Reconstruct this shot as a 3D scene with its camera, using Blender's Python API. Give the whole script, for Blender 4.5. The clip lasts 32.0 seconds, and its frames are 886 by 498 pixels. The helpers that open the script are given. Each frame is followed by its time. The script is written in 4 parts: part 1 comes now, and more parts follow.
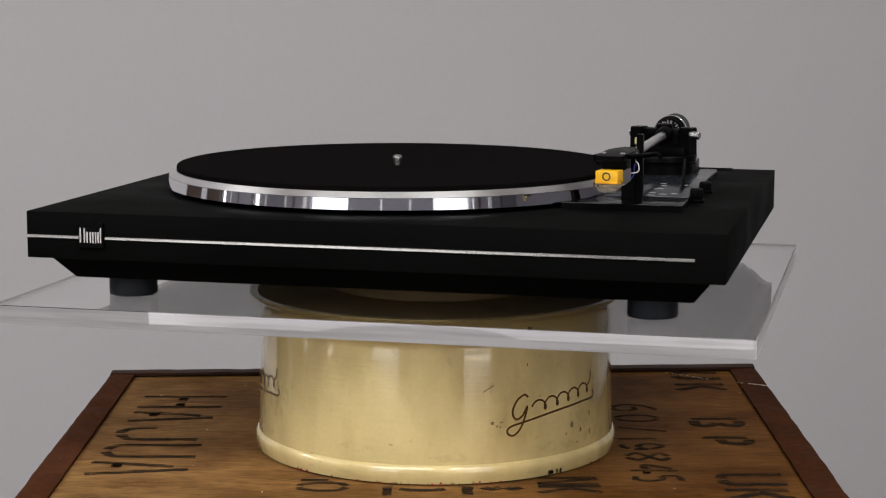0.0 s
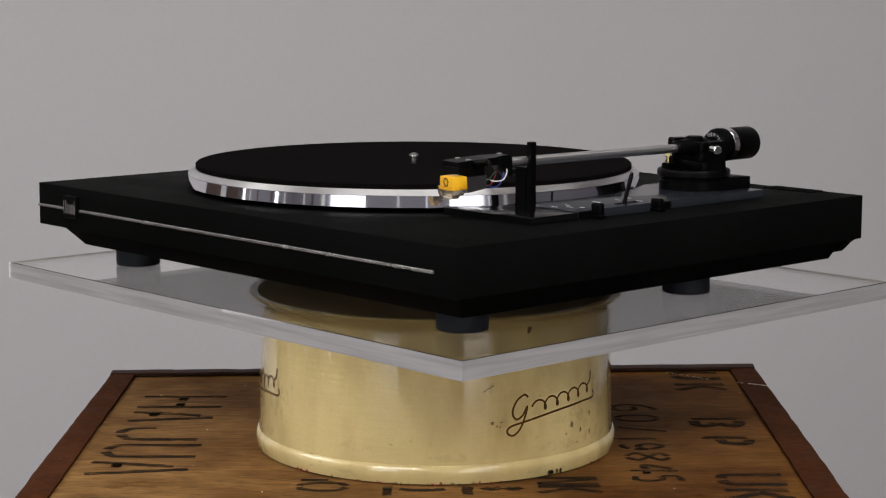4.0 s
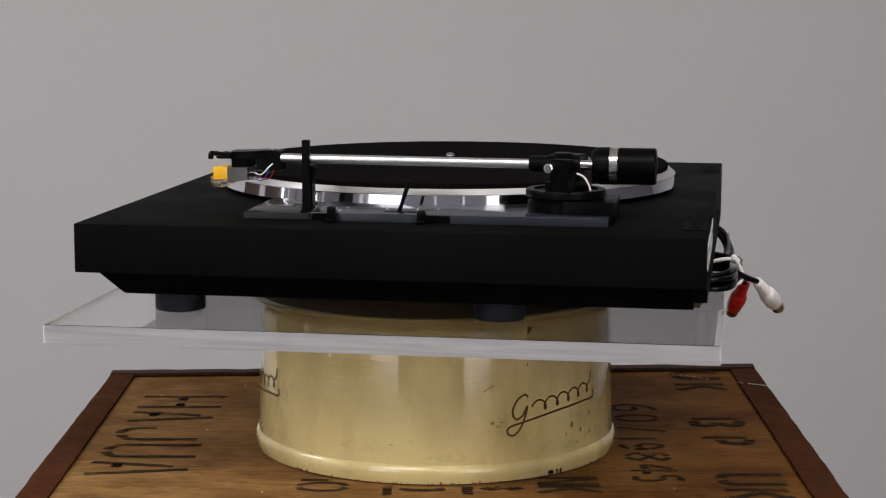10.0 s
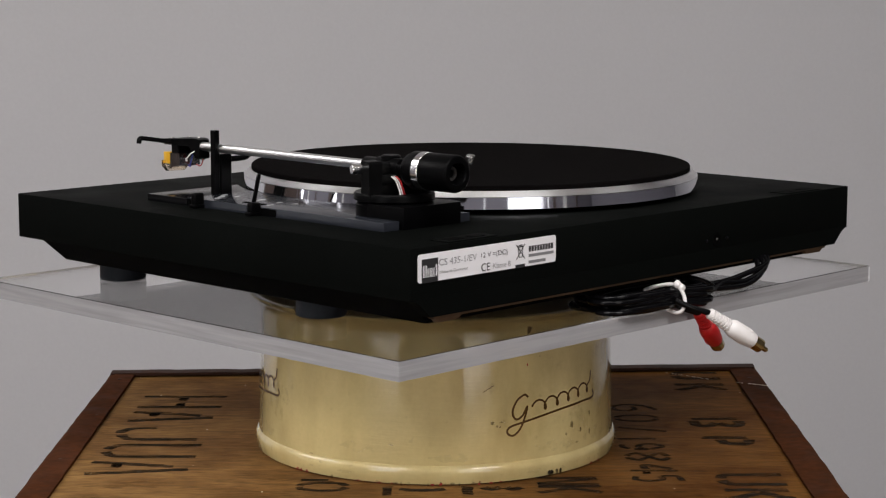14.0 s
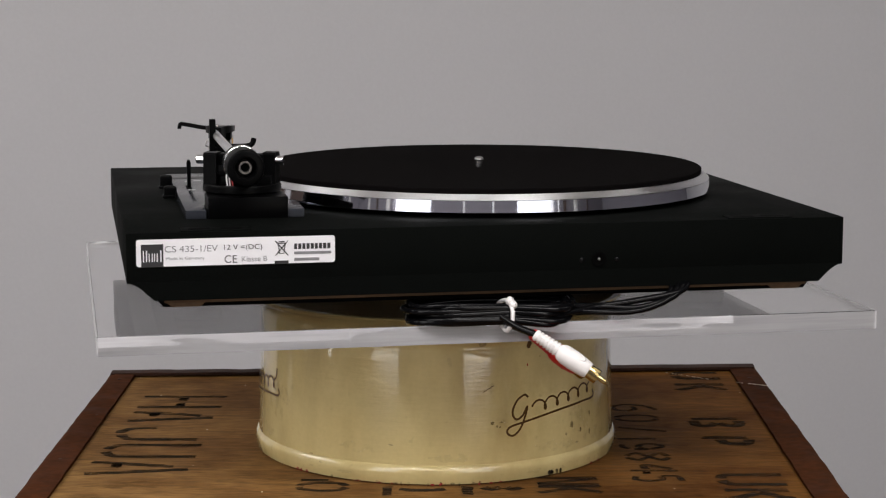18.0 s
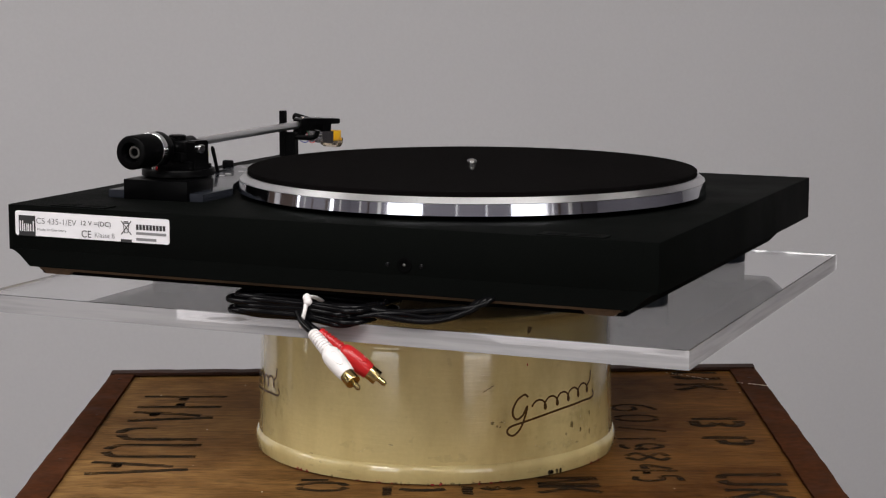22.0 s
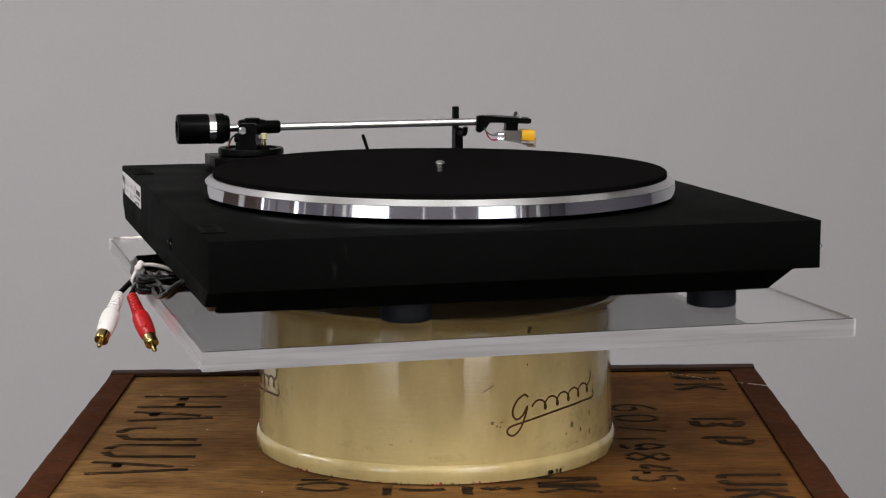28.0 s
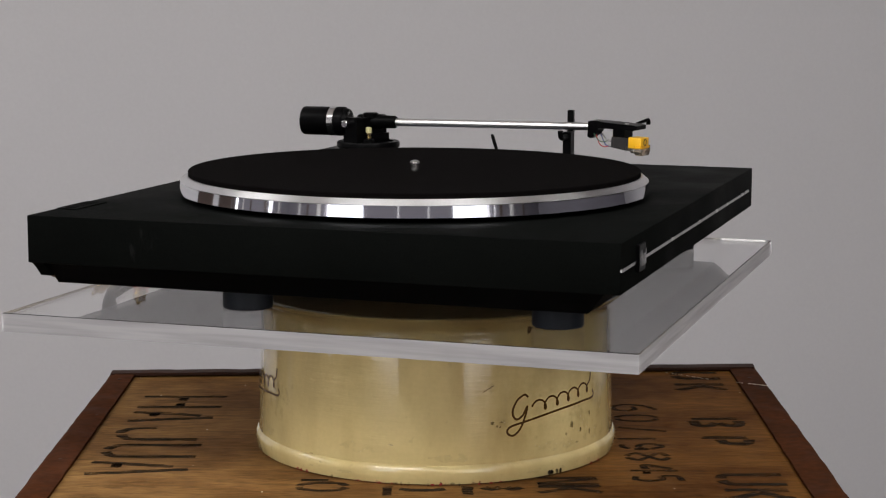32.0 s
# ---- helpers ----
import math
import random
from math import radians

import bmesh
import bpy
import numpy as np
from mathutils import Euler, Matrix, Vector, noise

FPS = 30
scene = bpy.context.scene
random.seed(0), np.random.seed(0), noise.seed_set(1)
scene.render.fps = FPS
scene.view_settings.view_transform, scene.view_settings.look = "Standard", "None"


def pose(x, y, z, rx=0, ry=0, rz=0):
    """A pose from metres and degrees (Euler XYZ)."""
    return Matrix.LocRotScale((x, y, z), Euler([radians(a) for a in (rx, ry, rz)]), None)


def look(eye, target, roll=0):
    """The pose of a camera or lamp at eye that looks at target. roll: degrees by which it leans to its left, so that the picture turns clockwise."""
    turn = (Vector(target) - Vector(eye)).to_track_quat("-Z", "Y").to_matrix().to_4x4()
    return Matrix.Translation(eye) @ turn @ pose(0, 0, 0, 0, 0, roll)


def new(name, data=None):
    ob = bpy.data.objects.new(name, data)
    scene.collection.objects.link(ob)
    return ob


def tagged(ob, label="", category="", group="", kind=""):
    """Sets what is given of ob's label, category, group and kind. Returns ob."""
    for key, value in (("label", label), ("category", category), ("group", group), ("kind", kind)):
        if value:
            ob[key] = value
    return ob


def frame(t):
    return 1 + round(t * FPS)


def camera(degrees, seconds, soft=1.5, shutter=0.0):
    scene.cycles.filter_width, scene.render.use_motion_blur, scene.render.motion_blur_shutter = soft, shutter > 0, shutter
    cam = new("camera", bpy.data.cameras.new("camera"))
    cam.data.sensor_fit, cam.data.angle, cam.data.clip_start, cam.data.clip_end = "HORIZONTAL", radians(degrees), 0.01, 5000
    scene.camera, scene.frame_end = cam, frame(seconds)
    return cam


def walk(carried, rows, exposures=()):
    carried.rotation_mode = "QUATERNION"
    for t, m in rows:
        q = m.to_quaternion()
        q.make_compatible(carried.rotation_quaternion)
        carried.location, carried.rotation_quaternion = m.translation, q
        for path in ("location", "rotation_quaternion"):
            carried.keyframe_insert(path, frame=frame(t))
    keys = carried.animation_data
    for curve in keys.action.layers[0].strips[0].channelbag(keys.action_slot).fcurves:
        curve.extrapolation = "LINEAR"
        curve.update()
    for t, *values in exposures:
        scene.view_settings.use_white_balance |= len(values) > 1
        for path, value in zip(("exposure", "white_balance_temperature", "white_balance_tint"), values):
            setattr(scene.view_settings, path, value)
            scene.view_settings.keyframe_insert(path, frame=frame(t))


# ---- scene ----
Z0 = 0.698          # height of the turning axis' zero mark above the floor
SPEED, TURN0 = 8.6094, -13.623
# how far the turntable runs ahead of or behind an even turn, in degrees, second by second
UNEVEN = (-0.42, -0.05, 0.15, 0.21, 0.29, 0.41, 0.56, 0.68, 0.62, 0.41, 0.27, 0.37, 0.46, 0.36, 0.01, -0.09, -0.13, -0.23, -0.58, -0.92, -0.84, -0.65, -0.51, -0.52, -0.59, -0.51, -0.29, -0.06, 0.09, -0.01, -0.03, 0.11, 0.42)

cam = camera(26.03, 32.0, soft=1.2, shutter=0.4)
EYE = Vector((0.0, -1.2666, 0.2150 + Z0))
AHEAD = Vector((0.003681, 0.989613, -0.143709))
walk(cam, [(0.0, look(EYE, EYE + AHEAD, 0.1187)), (32.0, look(EYE, EYE + AHEAD, 0.1187))])

# ---- light: tall windows behind the camera ----
world = bpy.data.worlds.new("sky")
scene.world = world
world.use_nodes = True
wn = world.node_tree
sky = wn.nodes.new("ShaderNodeTexSky")
sky.sky_type = "NISHITA"
sky.sun_disc = False
sky.sun_elevation, sky.sun_rotation = radians(35), radians(150)
wn.links.new(sky.outputs[0], wn.nodes["Background"].inputs[0])
wn.nodes["Background"].inputs[1].default_value = 0.08

SOUTH, NORTH, WEST, EAST, TOP = -2.0, 1.35, -3.4, 3.4, 2.6
SKEW = 0.15          # the far wall runs away towards the east
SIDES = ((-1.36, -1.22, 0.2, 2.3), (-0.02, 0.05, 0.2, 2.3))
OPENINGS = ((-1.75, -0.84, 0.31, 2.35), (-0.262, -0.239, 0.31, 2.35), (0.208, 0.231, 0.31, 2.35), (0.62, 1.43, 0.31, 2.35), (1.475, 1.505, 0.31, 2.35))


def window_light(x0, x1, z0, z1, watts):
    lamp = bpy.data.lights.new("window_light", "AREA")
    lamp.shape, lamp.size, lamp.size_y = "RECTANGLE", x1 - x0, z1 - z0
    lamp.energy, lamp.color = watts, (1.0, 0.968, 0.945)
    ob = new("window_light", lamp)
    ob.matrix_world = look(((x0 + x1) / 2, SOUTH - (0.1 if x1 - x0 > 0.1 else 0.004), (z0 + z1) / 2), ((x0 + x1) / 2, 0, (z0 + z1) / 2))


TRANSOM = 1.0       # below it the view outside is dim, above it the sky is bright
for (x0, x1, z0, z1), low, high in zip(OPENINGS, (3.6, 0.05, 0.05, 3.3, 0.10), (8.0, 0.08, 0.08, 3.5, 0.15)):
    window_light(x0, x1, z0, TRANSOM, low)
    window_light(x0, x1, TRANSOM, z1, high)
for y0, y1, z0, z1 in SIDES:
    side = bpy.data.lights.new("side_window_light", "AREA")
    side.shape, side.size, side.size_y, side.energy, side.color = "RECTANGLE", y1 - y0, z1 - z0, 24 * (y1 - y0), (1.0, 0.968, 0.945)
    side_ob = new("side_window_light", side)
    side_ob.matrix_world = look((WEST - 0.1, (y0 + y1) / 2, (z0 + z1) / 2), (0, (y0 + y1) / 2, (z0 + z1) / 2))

PANELS = ((-1.65, -0.05, -1.95, -1.15, 38), (0.25, 1.45, -1.95, -1.15, 40), (1.5, 2.1, -0.50, 0.70, 3.0), (-3.3, -1.8, -0.80, 0.70, 40))
for x0, x1, y0, y1, watts in PANELS:
    over = bpy.data.lights.new("ceiling_light_glow", "AREA")
    over.shape, over.size, over.size_y, over.energy, over.color = "RECTANGLE", x1 - x0, y1 - y0, watts, (1.0, 0.968, 0.945)
    over_ob = new("ceiling_light_glow", over)
    over_ob.location = ((x0 + x1) / 2, (y0 + y1) / 2, TOP - 0.045)


# ---- materials ----
def mat(name, base, rough=0.5, metal=0.0, grain=0.0, grain_scale=300.0, stain=0.0, stain_scale=14.0, bump=0.0, bump_scale=600.0,
        rough_var=0.0, spec=0.5, coat=0.0, stretch=(1, 1, 1)):
    """Principled paint with fine grain, broad stains and relief, all in object space."""
    m = bpy.data.materials.new(name)
    m.use_nodes = True
    t = m.node_tree
    b = t.nodes["Principled BSDF"]
    b.inputs["Base Color"].default_value = (*base, 1)
    b.inputs["Roughness"].default_value = rough
    b.inputs["Metallic"].default_value = metal
    b.inputs["Specular IOR Level"].default_value = spec
    b.inputs["Coat Weight"].default_value = coat
    b.inputs["Coat Roughness"].default_value = 0.07
    co = t.nodes.new("ShaderNodeTexCoord")
    mp = t.nodes.new("ShaderNodeMapping")
    mp.inputs["Scale"].default_value = stretch
    t.links.new(co.outputs["Object"], mp.inputs[0])

    def noise_of(scale, detail=5.0):
        n = t.nodes.new("ShaderNodeTexNoise")
        n.inputs["Scale"].default_value, n.inputs["Detail"].default_value = scale, detail
        t.links.new(mp.outputs[0], n.inputs["Vector"])
        return n.outputs["Fac"]

    def ranged(src, lo, hi, a, c):
        r = t.nodes.new("ShaderNodeMapRange")
        for i, v in zip((1, 2, 3, 4), (lo, hi, a, c)):
            r.inputs[i].default_value = v
        t.links.new(src, r.inputs[0])
        return r.outputs[0]

    if grain or stain:
        f1 = ranged(noise_of(grain_scale), 0.3, 0.7, 1 - grain, 1 + grain)
        f2 = ranged(noise_of(stain_scale), 0.3, 0.7, 1 - stain, 1 + stain)
        mul = t.nodes.new("ShaderNodeMath")
        mul.operation = "MULTIPLY"
        t.links.new(f1, mul.inputs[0])
        t.links.new(f2, mul.inputs[1])
        sc = t.nodes.new("ShaderNodeVectorMath")
        sc.operation = "SCALE"
        sc.inputs[0].default_value = base
        t.links.new(mul.outputs[0], sc.inputs["Scale"])
        t.links.new(sc.outputs[0], b.inputs["Base Color"])
    if rough_var:
        t.links.new(ranged(noise_of(stain_scale * 2), 0.3, 0.7, max(rough - rough_var, 0.02), rough + rough_var), b.inputs["Roughness"])
    if bump:
        bn = t.nodes.new("ShaderNodeBump")
        bn.inputs["Strength"].default_value, bn.inputs["Distance"].default_value = bump, 0.0006
        t.links.new(noise_of(bump_scale), bn.inputs["Height"])
        t.links.new(bn.outputs[0], b.inputs["Normal"])
    return m


def clear(name, tint=(1, 1, 1), rough=0.0, ior=1.49, through_it=1.0):
    m = bpy.data.materials.new(name)
    m.use_nodes = True
    b = m.node_tree.nodes["Principled BSDF"]
    b.inputs["Base Color"].default_value = (*tint, 1)
    b.inputs["Roughness"].default_value = rough
    b.inputs["IOR"].default_value = ior
    b.inputs["Transmission Weight"].default_value = through_it
    return m


M = dict(
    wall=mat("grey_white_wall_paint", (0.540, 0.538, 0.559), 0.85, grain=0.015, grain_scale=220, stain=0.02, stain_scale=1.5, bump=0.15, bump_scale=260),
    # walls out of view, kept dark to cut bounced light and rim reflections
    room=mat("dark_unseen_wall_paint", (0.17, 0.165, 0.19), 0.85, stain=0.04, stain_scale=2, bump=0.1, bump_scale=200),
    ceiling=mat("ceiling_paint", (0.78, 0.77, 0.75), 0.9, stain=0.02, stain_scale=2),
    floor=mat("floor_boards", (0.16, 0.12, 0.09), 0.5, grain=0.2, grain_scale=20, stain=0.15, stain_scale=3, stretch=(1, 8, 1)),
    darkwood=mat("dark_brown_panel_paint", (0.055, 0.037, 0.03), 0.5, grain=0.1, grain_scale=60, stain=0.1, stain_scale=4),
    frame=mat("window_frame_paint", (0.7, 0.7, 0.68), 0.5, stain=0.03),
    vinyl=mat("black_vinyl_foil", (0.0032, 0.0037, 0.0034), 0.55, grain=0.25, grain_scale=900, stain=0.2, stain_scale=9, bump=0.2, bump_scale=2200, rough_var=0.08, spec=0.008),
    tray=mat("black_painted_underside", (0.0009, 0.0009, 0.0009), 0.8, grain=0.2, grain_scale=300, spec=0.04),
    fibre=mat("bare_fibreboard_edge", (0.075, 0.040, 0.017), 0.8, grain=0.25, grain_scale=500, stain=0.15, bump=0.3, bump_scale=900),
    topboard=mat("stained_brown_board", (0.30, 0.215, 0.105), 0.6, grain=0.15, grain_scale=120, stain=0.15, stain_scale=20, bump=0.2, bump_scale=300),
    foot=mat("dark_grey_rubber", (0.0060, 0.0080, 0.0125), 0.6, grain=0.15, grain_scale=600, bump=0.2, bump_scale=1500, spec=0.2),
    rubber=mat("black_felted_rubber", (0.0034, 0.0029, 0.0029), 0.9, grain=0.3, grain_scale=1200, stain=0.15, stain_scale=30, bump=0.5, bump_scale=1800, spec=0.012),
    rim=mat("polished_aluminium", (0.76, 0.77, 0.82), 0.055, 1.0, stain=0.03, stain_scale=30, rough_var=0.015),
    bevel=mat("brushed_aluminium", (0.82, 0.82, 0.84), 0.34, 1.0, grain=0.05, grain_scale=900, rough_var=0.05),
    chrome=mat("chrome", (0.86, 0.86, 0.87), 0.15, 1.0, stain=0.02, rough_var=0.02),
    tube=mat("satin_chrome", (0.88, 0.88, 0.89), 0.29, 1.0, stain=0.02),
    steel=mat("satin_steel", (0.62, 0.62, 0.62), 0.25, 1.0, grain=0.04, grain_scale=700, rough_var=0.05),
    darksteel=mat("dark_steel", (0.22, 0.21, 0.20), 0.38, 1.0, grain=0.05, grain_scale=700, rough_var=0.05),
    plastic=mat("black_plastic", (0.0018, 0.0018, 0.0020), 0.34, grain=0.2, grain_scale=800, stain=0.15, stain_scale=60, bump=0.1, bump_scale=1500, rough_var=0.06, spec=0.05),
    gloss=mat("glossy_black_plastic", (0.003, 0.003, 0.0035), 0.14, grain=0.1, stain=0.1, rough_var=0.03, spec=0.15),
    grey=mat("slate_grey_lacquer", (0.024, 0.027, 0.035), 0.19, 0.3, grain=0.06, grain_scale=1500, stain=0.06, stain_scale=25, rough_var=0.04),
    mark=mat("white_print", (0.62, 0.62, 0.62), 0.6, grain=0.05),
    label=mat("white_label_paper", (0.80, 0.79, 0.82), 0.5, grain=0.02, stain=0.02),
    ink=mat("black_print", (0.02, 0.02, 0.022), 0.5, grain=0.1),
    inkgrey=mat("grey_print", (0.20, 0.20, 0.21), 0.5, grain=0.1),
    yellow=mat("yellow_plastic", (0.85, 0.46, 0.015), 0.35, grain=0.03, stain=0.05),
    guard=clear("clear_peach_plastic", (0.98, 0.86, 0.70), 0.25),
    peach=clear("pale_amber_plastic", (0.98, 0.92, 0.82), 0.12, 1.49, 0.95),
    ivory=mat("pale_yellow_plastic", (0.62, 0.58, 0.30), 0.4, grain=0.03, stain=0.05),
    cart=mat("brushed_grey_metal", (0.33, 0.32, 0.315), 0.20, 1.0, grain=0.06, stain=0.06),
    gold=mat("gold_plate", (0.58, 0.45, 0.20), 0.20, 1.0, stain=0.05, rough_var=0.05),
    white=mat("white_plastic", (0.78, 0.75, 0.74), 0.4, grain=0.02, stain=0.03, stain_scale=60),
    red=mat("red_plastic", (0.50, 0.012, 0.015), 0.35, grain=0.03, stain=0.06, stain_scale=60),
    cable=mat("black_cable_sheath", (0.003, 0.003, 0.0035), 0.16, grain=0.1, stain=0.1, rough_var=0.04, spec=0.13),
    blue=mat("blue_wire", (0.02, 0.04, 0.30), 0.4, grain=0.03),
    green=mat("green_wire", (0.03, 0.10, 0.05), 0.4, grain=0.03),
    acrylic=clear("clear_acrylic", (0.985, 0.985, 0.985), 0.0),
    frost=mat("fine_saw_frost", (0.88, 0.87, 0.90), 0.6),
    sawn=clear("sawn_acrylic_edge", (0.97, 0.965, 0.98), 0.0, 1.49, 1.0),
    script=mat("bronze_print", (0.095, 0.046, 0.008), 0.35, 0.2, grain=0.1, grain_scale=700),
    soot=mat("brown_black_scuff", (0.120, 0.070, 0.022), 0.7, grain=0.3, grain_scale=700, spec=0.1),
    smear=mat("brown_dirt_smear", (0.15, 0.095, 0.032), 0.6, grain=0.3, grain_scale=500, spec=0.15),
    scuff=mat("pale_grey_scuff", (0.05, 0.05, 0.05), 0.8, grain=0.3, grain_scale=500),
    chipred=mat("red_primer_chip", (0.30, 0.015, 0.012), 0.6, grain=0.2),
    stencil=mat("stencil_ink", (0.022, 0.016, 0.011), 0.75, grain=0.35, grain_scale=260, stain=0.25, stain_scale=60, spec=0.02),
    tin=mat("rusted_tin_strip", (0.052, 0.017, 0.006), 0.7, grain=0.25, grain_scale=160, stain=0.3, stain_scale=22, bump=0.35, bump_scale=150, rough_var=0.1, spec=0.03),
    darktin=mat("dark_tin_strip", (0.030, 0.013, 0.008), 0.6, grain=0.25, grain_scale=160, stain=0.3, stain_scale=22, bump=0.35, bump_scale=150, spec=0.12),
    dust=mat("pale_paint_fleck", (0.70, 0.64, 0.55), 0.5, grain=0.05),
)


def plywood():
    """Weathered tea-chest plywood: long grain across the width, dark stains and paler worn patches."""
    m = bpy.data.materials.new("tea_chest_plywood")
    m.use_nodes = True
    t = m.node_tree
    b = t.nodes["Principled BSDF"]
    b.inputs["Roughness"].default_value = 0.6
    b.inputs["Specular IOR Level"].default_value = 0.03
    co = t.nodes.new("ShaderNodeTexCoord")

    def layer(scale, stretch, detail, lo, hi, dark, light):
        mp = t.nodes.new("ShaderNodeMapping")
        mp.inputs["Location"].default_value = (3.71, 1.23, 0)
        mp.inputs["Scale"].default_value = stretch
        t.links.new(co.outputs["Object"], mp.inputs[0])
        n = t.nodes.new("ShaderNodeTexNoise")
        n.inputs["Scale"].default_value, n.inputs["Detail"].default_value, n.inputs["Roughness"].default_value = scale, detail, 0.68
        t.links.new(mp.outputs[0], n.inputs["Vector"])
        r = t.nodes.new("ShaderNodeValToRGB")
        r.color_ramp.elements[0].position, r.color_ramp.elements[1].position = lo, hi
        r.color_ramp.elements[0].color, r.color_ramp.elements[1].color = (*dark, 1), (*light, 1)
        t.links.new(n.outputs["Fac"], r.inputs[0])
        return r.outputs[0], n.outputs["Fac"]

    def times(a, c):
        x = t.nodes.new("ShaderNodeMix")
        x.data_type, x.blend_type = "RGBA", "MULTIPLY"
        x.inputs[0].default_value = 1.0
        t.links.new(a, x.inputs[6])
        t.links.new(c, x.inputs[7])
        return x.outputs[2]

    fine, grain = layer(90, (0.35, 2.6, 1), 10, 0.28, 0.72, (0.60, 0.56, 0.53), (1.24, 1.24, 1.24))
    pores, _ = layer(620, (0.12, 1.6, 1), 8, 0.34, 0.54, (0.58, 0.53, 0.49), (1.08, 1.08, 1.08))
    broad, _ = layer(11, (1.0, 1.4, 1), 12, 0.33, 0.66, (0.110, 0.049, 0.014), (0.300, 0.172, 0.062))
    streaks, _ = layer(22, (0.5, 2.6, 1), 9, 0.30, 0.42, (0.62, 0.57, 0.52), (1, 1, 1))
    spots, _ = layer(34, (0.7, 1.8, 1), 6, 0.28, 0.40, (0.55, 0.50, 0.45), (1, 1, 1))
    # light falling off to the right is painted in, with the boards' own hues
    sep, mix, falloff = t.nodes.new("ShaderNodeSeparateXYZ"), t.nodes.new("ShaderNodeMath"), t.nodes.new("ShaderNodeValToRGB")
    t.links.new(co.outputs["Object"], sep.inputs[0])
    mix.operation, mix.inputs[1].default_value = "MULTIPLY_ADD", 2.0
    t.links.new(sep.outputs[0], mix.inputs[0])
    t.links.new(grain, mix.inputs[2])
    falloff.color_ramp.elements[0].position, falloff.color_ramp.elements[1].position = 0.10, 0.85
    falloff.color_ramp.elements[0].color, falloff.color_ramp.elements[1].color = (0.90, 0.91, 0.92, 1), (0.64, 0.52, 0.35, 1)
    t.links.new(mix.outputs[0], falloff.inputs[0])
    t.links.new(times(times(times(times(times(broad, fine), pores), spots), streaks), falloff.outputs[0]), b.inputs["Base Color"])
    bn = t.nodes.new("ShaderNodeBump")
    bn.inputs["Strength"].default_value, bn.inputs["Distance"].default_value = 0.35, 0.0008
    t.links.new(grain, bn.inputs["Height"])
    t.links.new(bn.outputs[0], b.inputs["Normal"])
    return m


def cream():
    """Old cream gloss paint: yellowed, with brushed ripples and a few grey smudges."""
    m = mat("cream_gloss_paint", (0.655, 0.532, 0.250), 0.085, grain=0.025, grain_scale=400, stain=0.10, stain_scale=11, rough_var=0.03, spec=0.5, coat=1.0)
    t = m.node_tree
    b = t.nodes["Principled BSDF"]
    co = [n for n in t.nodes if n.type == "TEX_COORD"][0]
    mp = t.nodes.new("ShaderNodeMapping")
    mp.inputs["Scale"].default_value = (1, 1, 6)
    t.links.new(co.outputs["Object"], mp.inputs[0])
    n = t.nodes.new("ShaderNodeTexNoise")
    n.inputs["Scale"].default_value, n.inputs["Detail"].default_value = 66, 3
    t.links.new(mp.outputs[0], n.inputs["Vector"])
    bn = t.nodes.new("ShaderNodeBump")
    bn.inputs["Strength"].default_value, bn.inputs["Distance"].default_value = 0.17, 0.0008
    t.links.new(n.outputs["Fac"], bn.inputs["Height"])
    t.links.new(bn.outputs[0], b.inputs["Normal"])
    s = t.nodes.new("ShaderNodeTexNoise")
    s.inputs["Scale"].default_value, s.inputs["Detail"].default_value = 95, 8
    mp2 = t.nodes.new("ShaderNodeMapping")
    mp2.inputs["Scale"].default_value = (1, 1, 0.9)
    t.links.new(co.outputs["Object"], mp2.inputs[0])
    t.links.new(mp2.outputs[0], s.inputs["Vector"])
    r = t.nodes.new("ShaderNodeMapRange")
    for i, v in zip((1, 2, 3, 4), (0.66, 0.80, 0.0, 0.45)):
        r.inputs[i].default_value = v
    t.links.new(s.outputs["Fac"], r.inputs[0])
    src = b.inputs["Base Color"].links[0].from_socket
    x = t.nodes.new("ShaderNodeMix")
    x.data_type = "RGBA"
    x.inputs[7].default_value = (0.20, 0.155, 0.085, 1)
    t.links.new(r.outputs[0], x.inputs[0])
    t.links.new(src, x.inputs[6])
    g = t.nodes.new("ShaderNodeTexNoise")
    g.inputs["Scale"].default_value, g.inputs["Detail"].default_value = 22, 7
    mp3 = t.nodes.new("ShaderNodeMapping")
    mp3.inputs["Scale"].default_value = (1, 1, 0.4)
    t.links.new(co.outputs["Object"], mp3.inputs[0])
    t.links.new(mp3.outputs[0], g.inputs["Vector"])
    gr = t.nodes.new("ShaderNodeMapRange")
    for i, v in zip((1, 2, 3, 4), (0.42, 0.70, 0.0, 0.62)):
        gr.inputs[i].default_value = v
    t.links.new(g.outputs["Fac"], gr.inputs[0])
    y = t.nodes.new("ShaderNodeMix")
    y.data_type = "RGBA"
    y.inputs[7].default_value = (0.34, 0.245, 0.095, 1)
    t.links.new(gr.outputs[0], y.inputs[0])
    t.links.new(x.outputs[2], y.inputs[6])
    t.links.new(y.outputs[2], b.inputs["Base Color"])
    return m


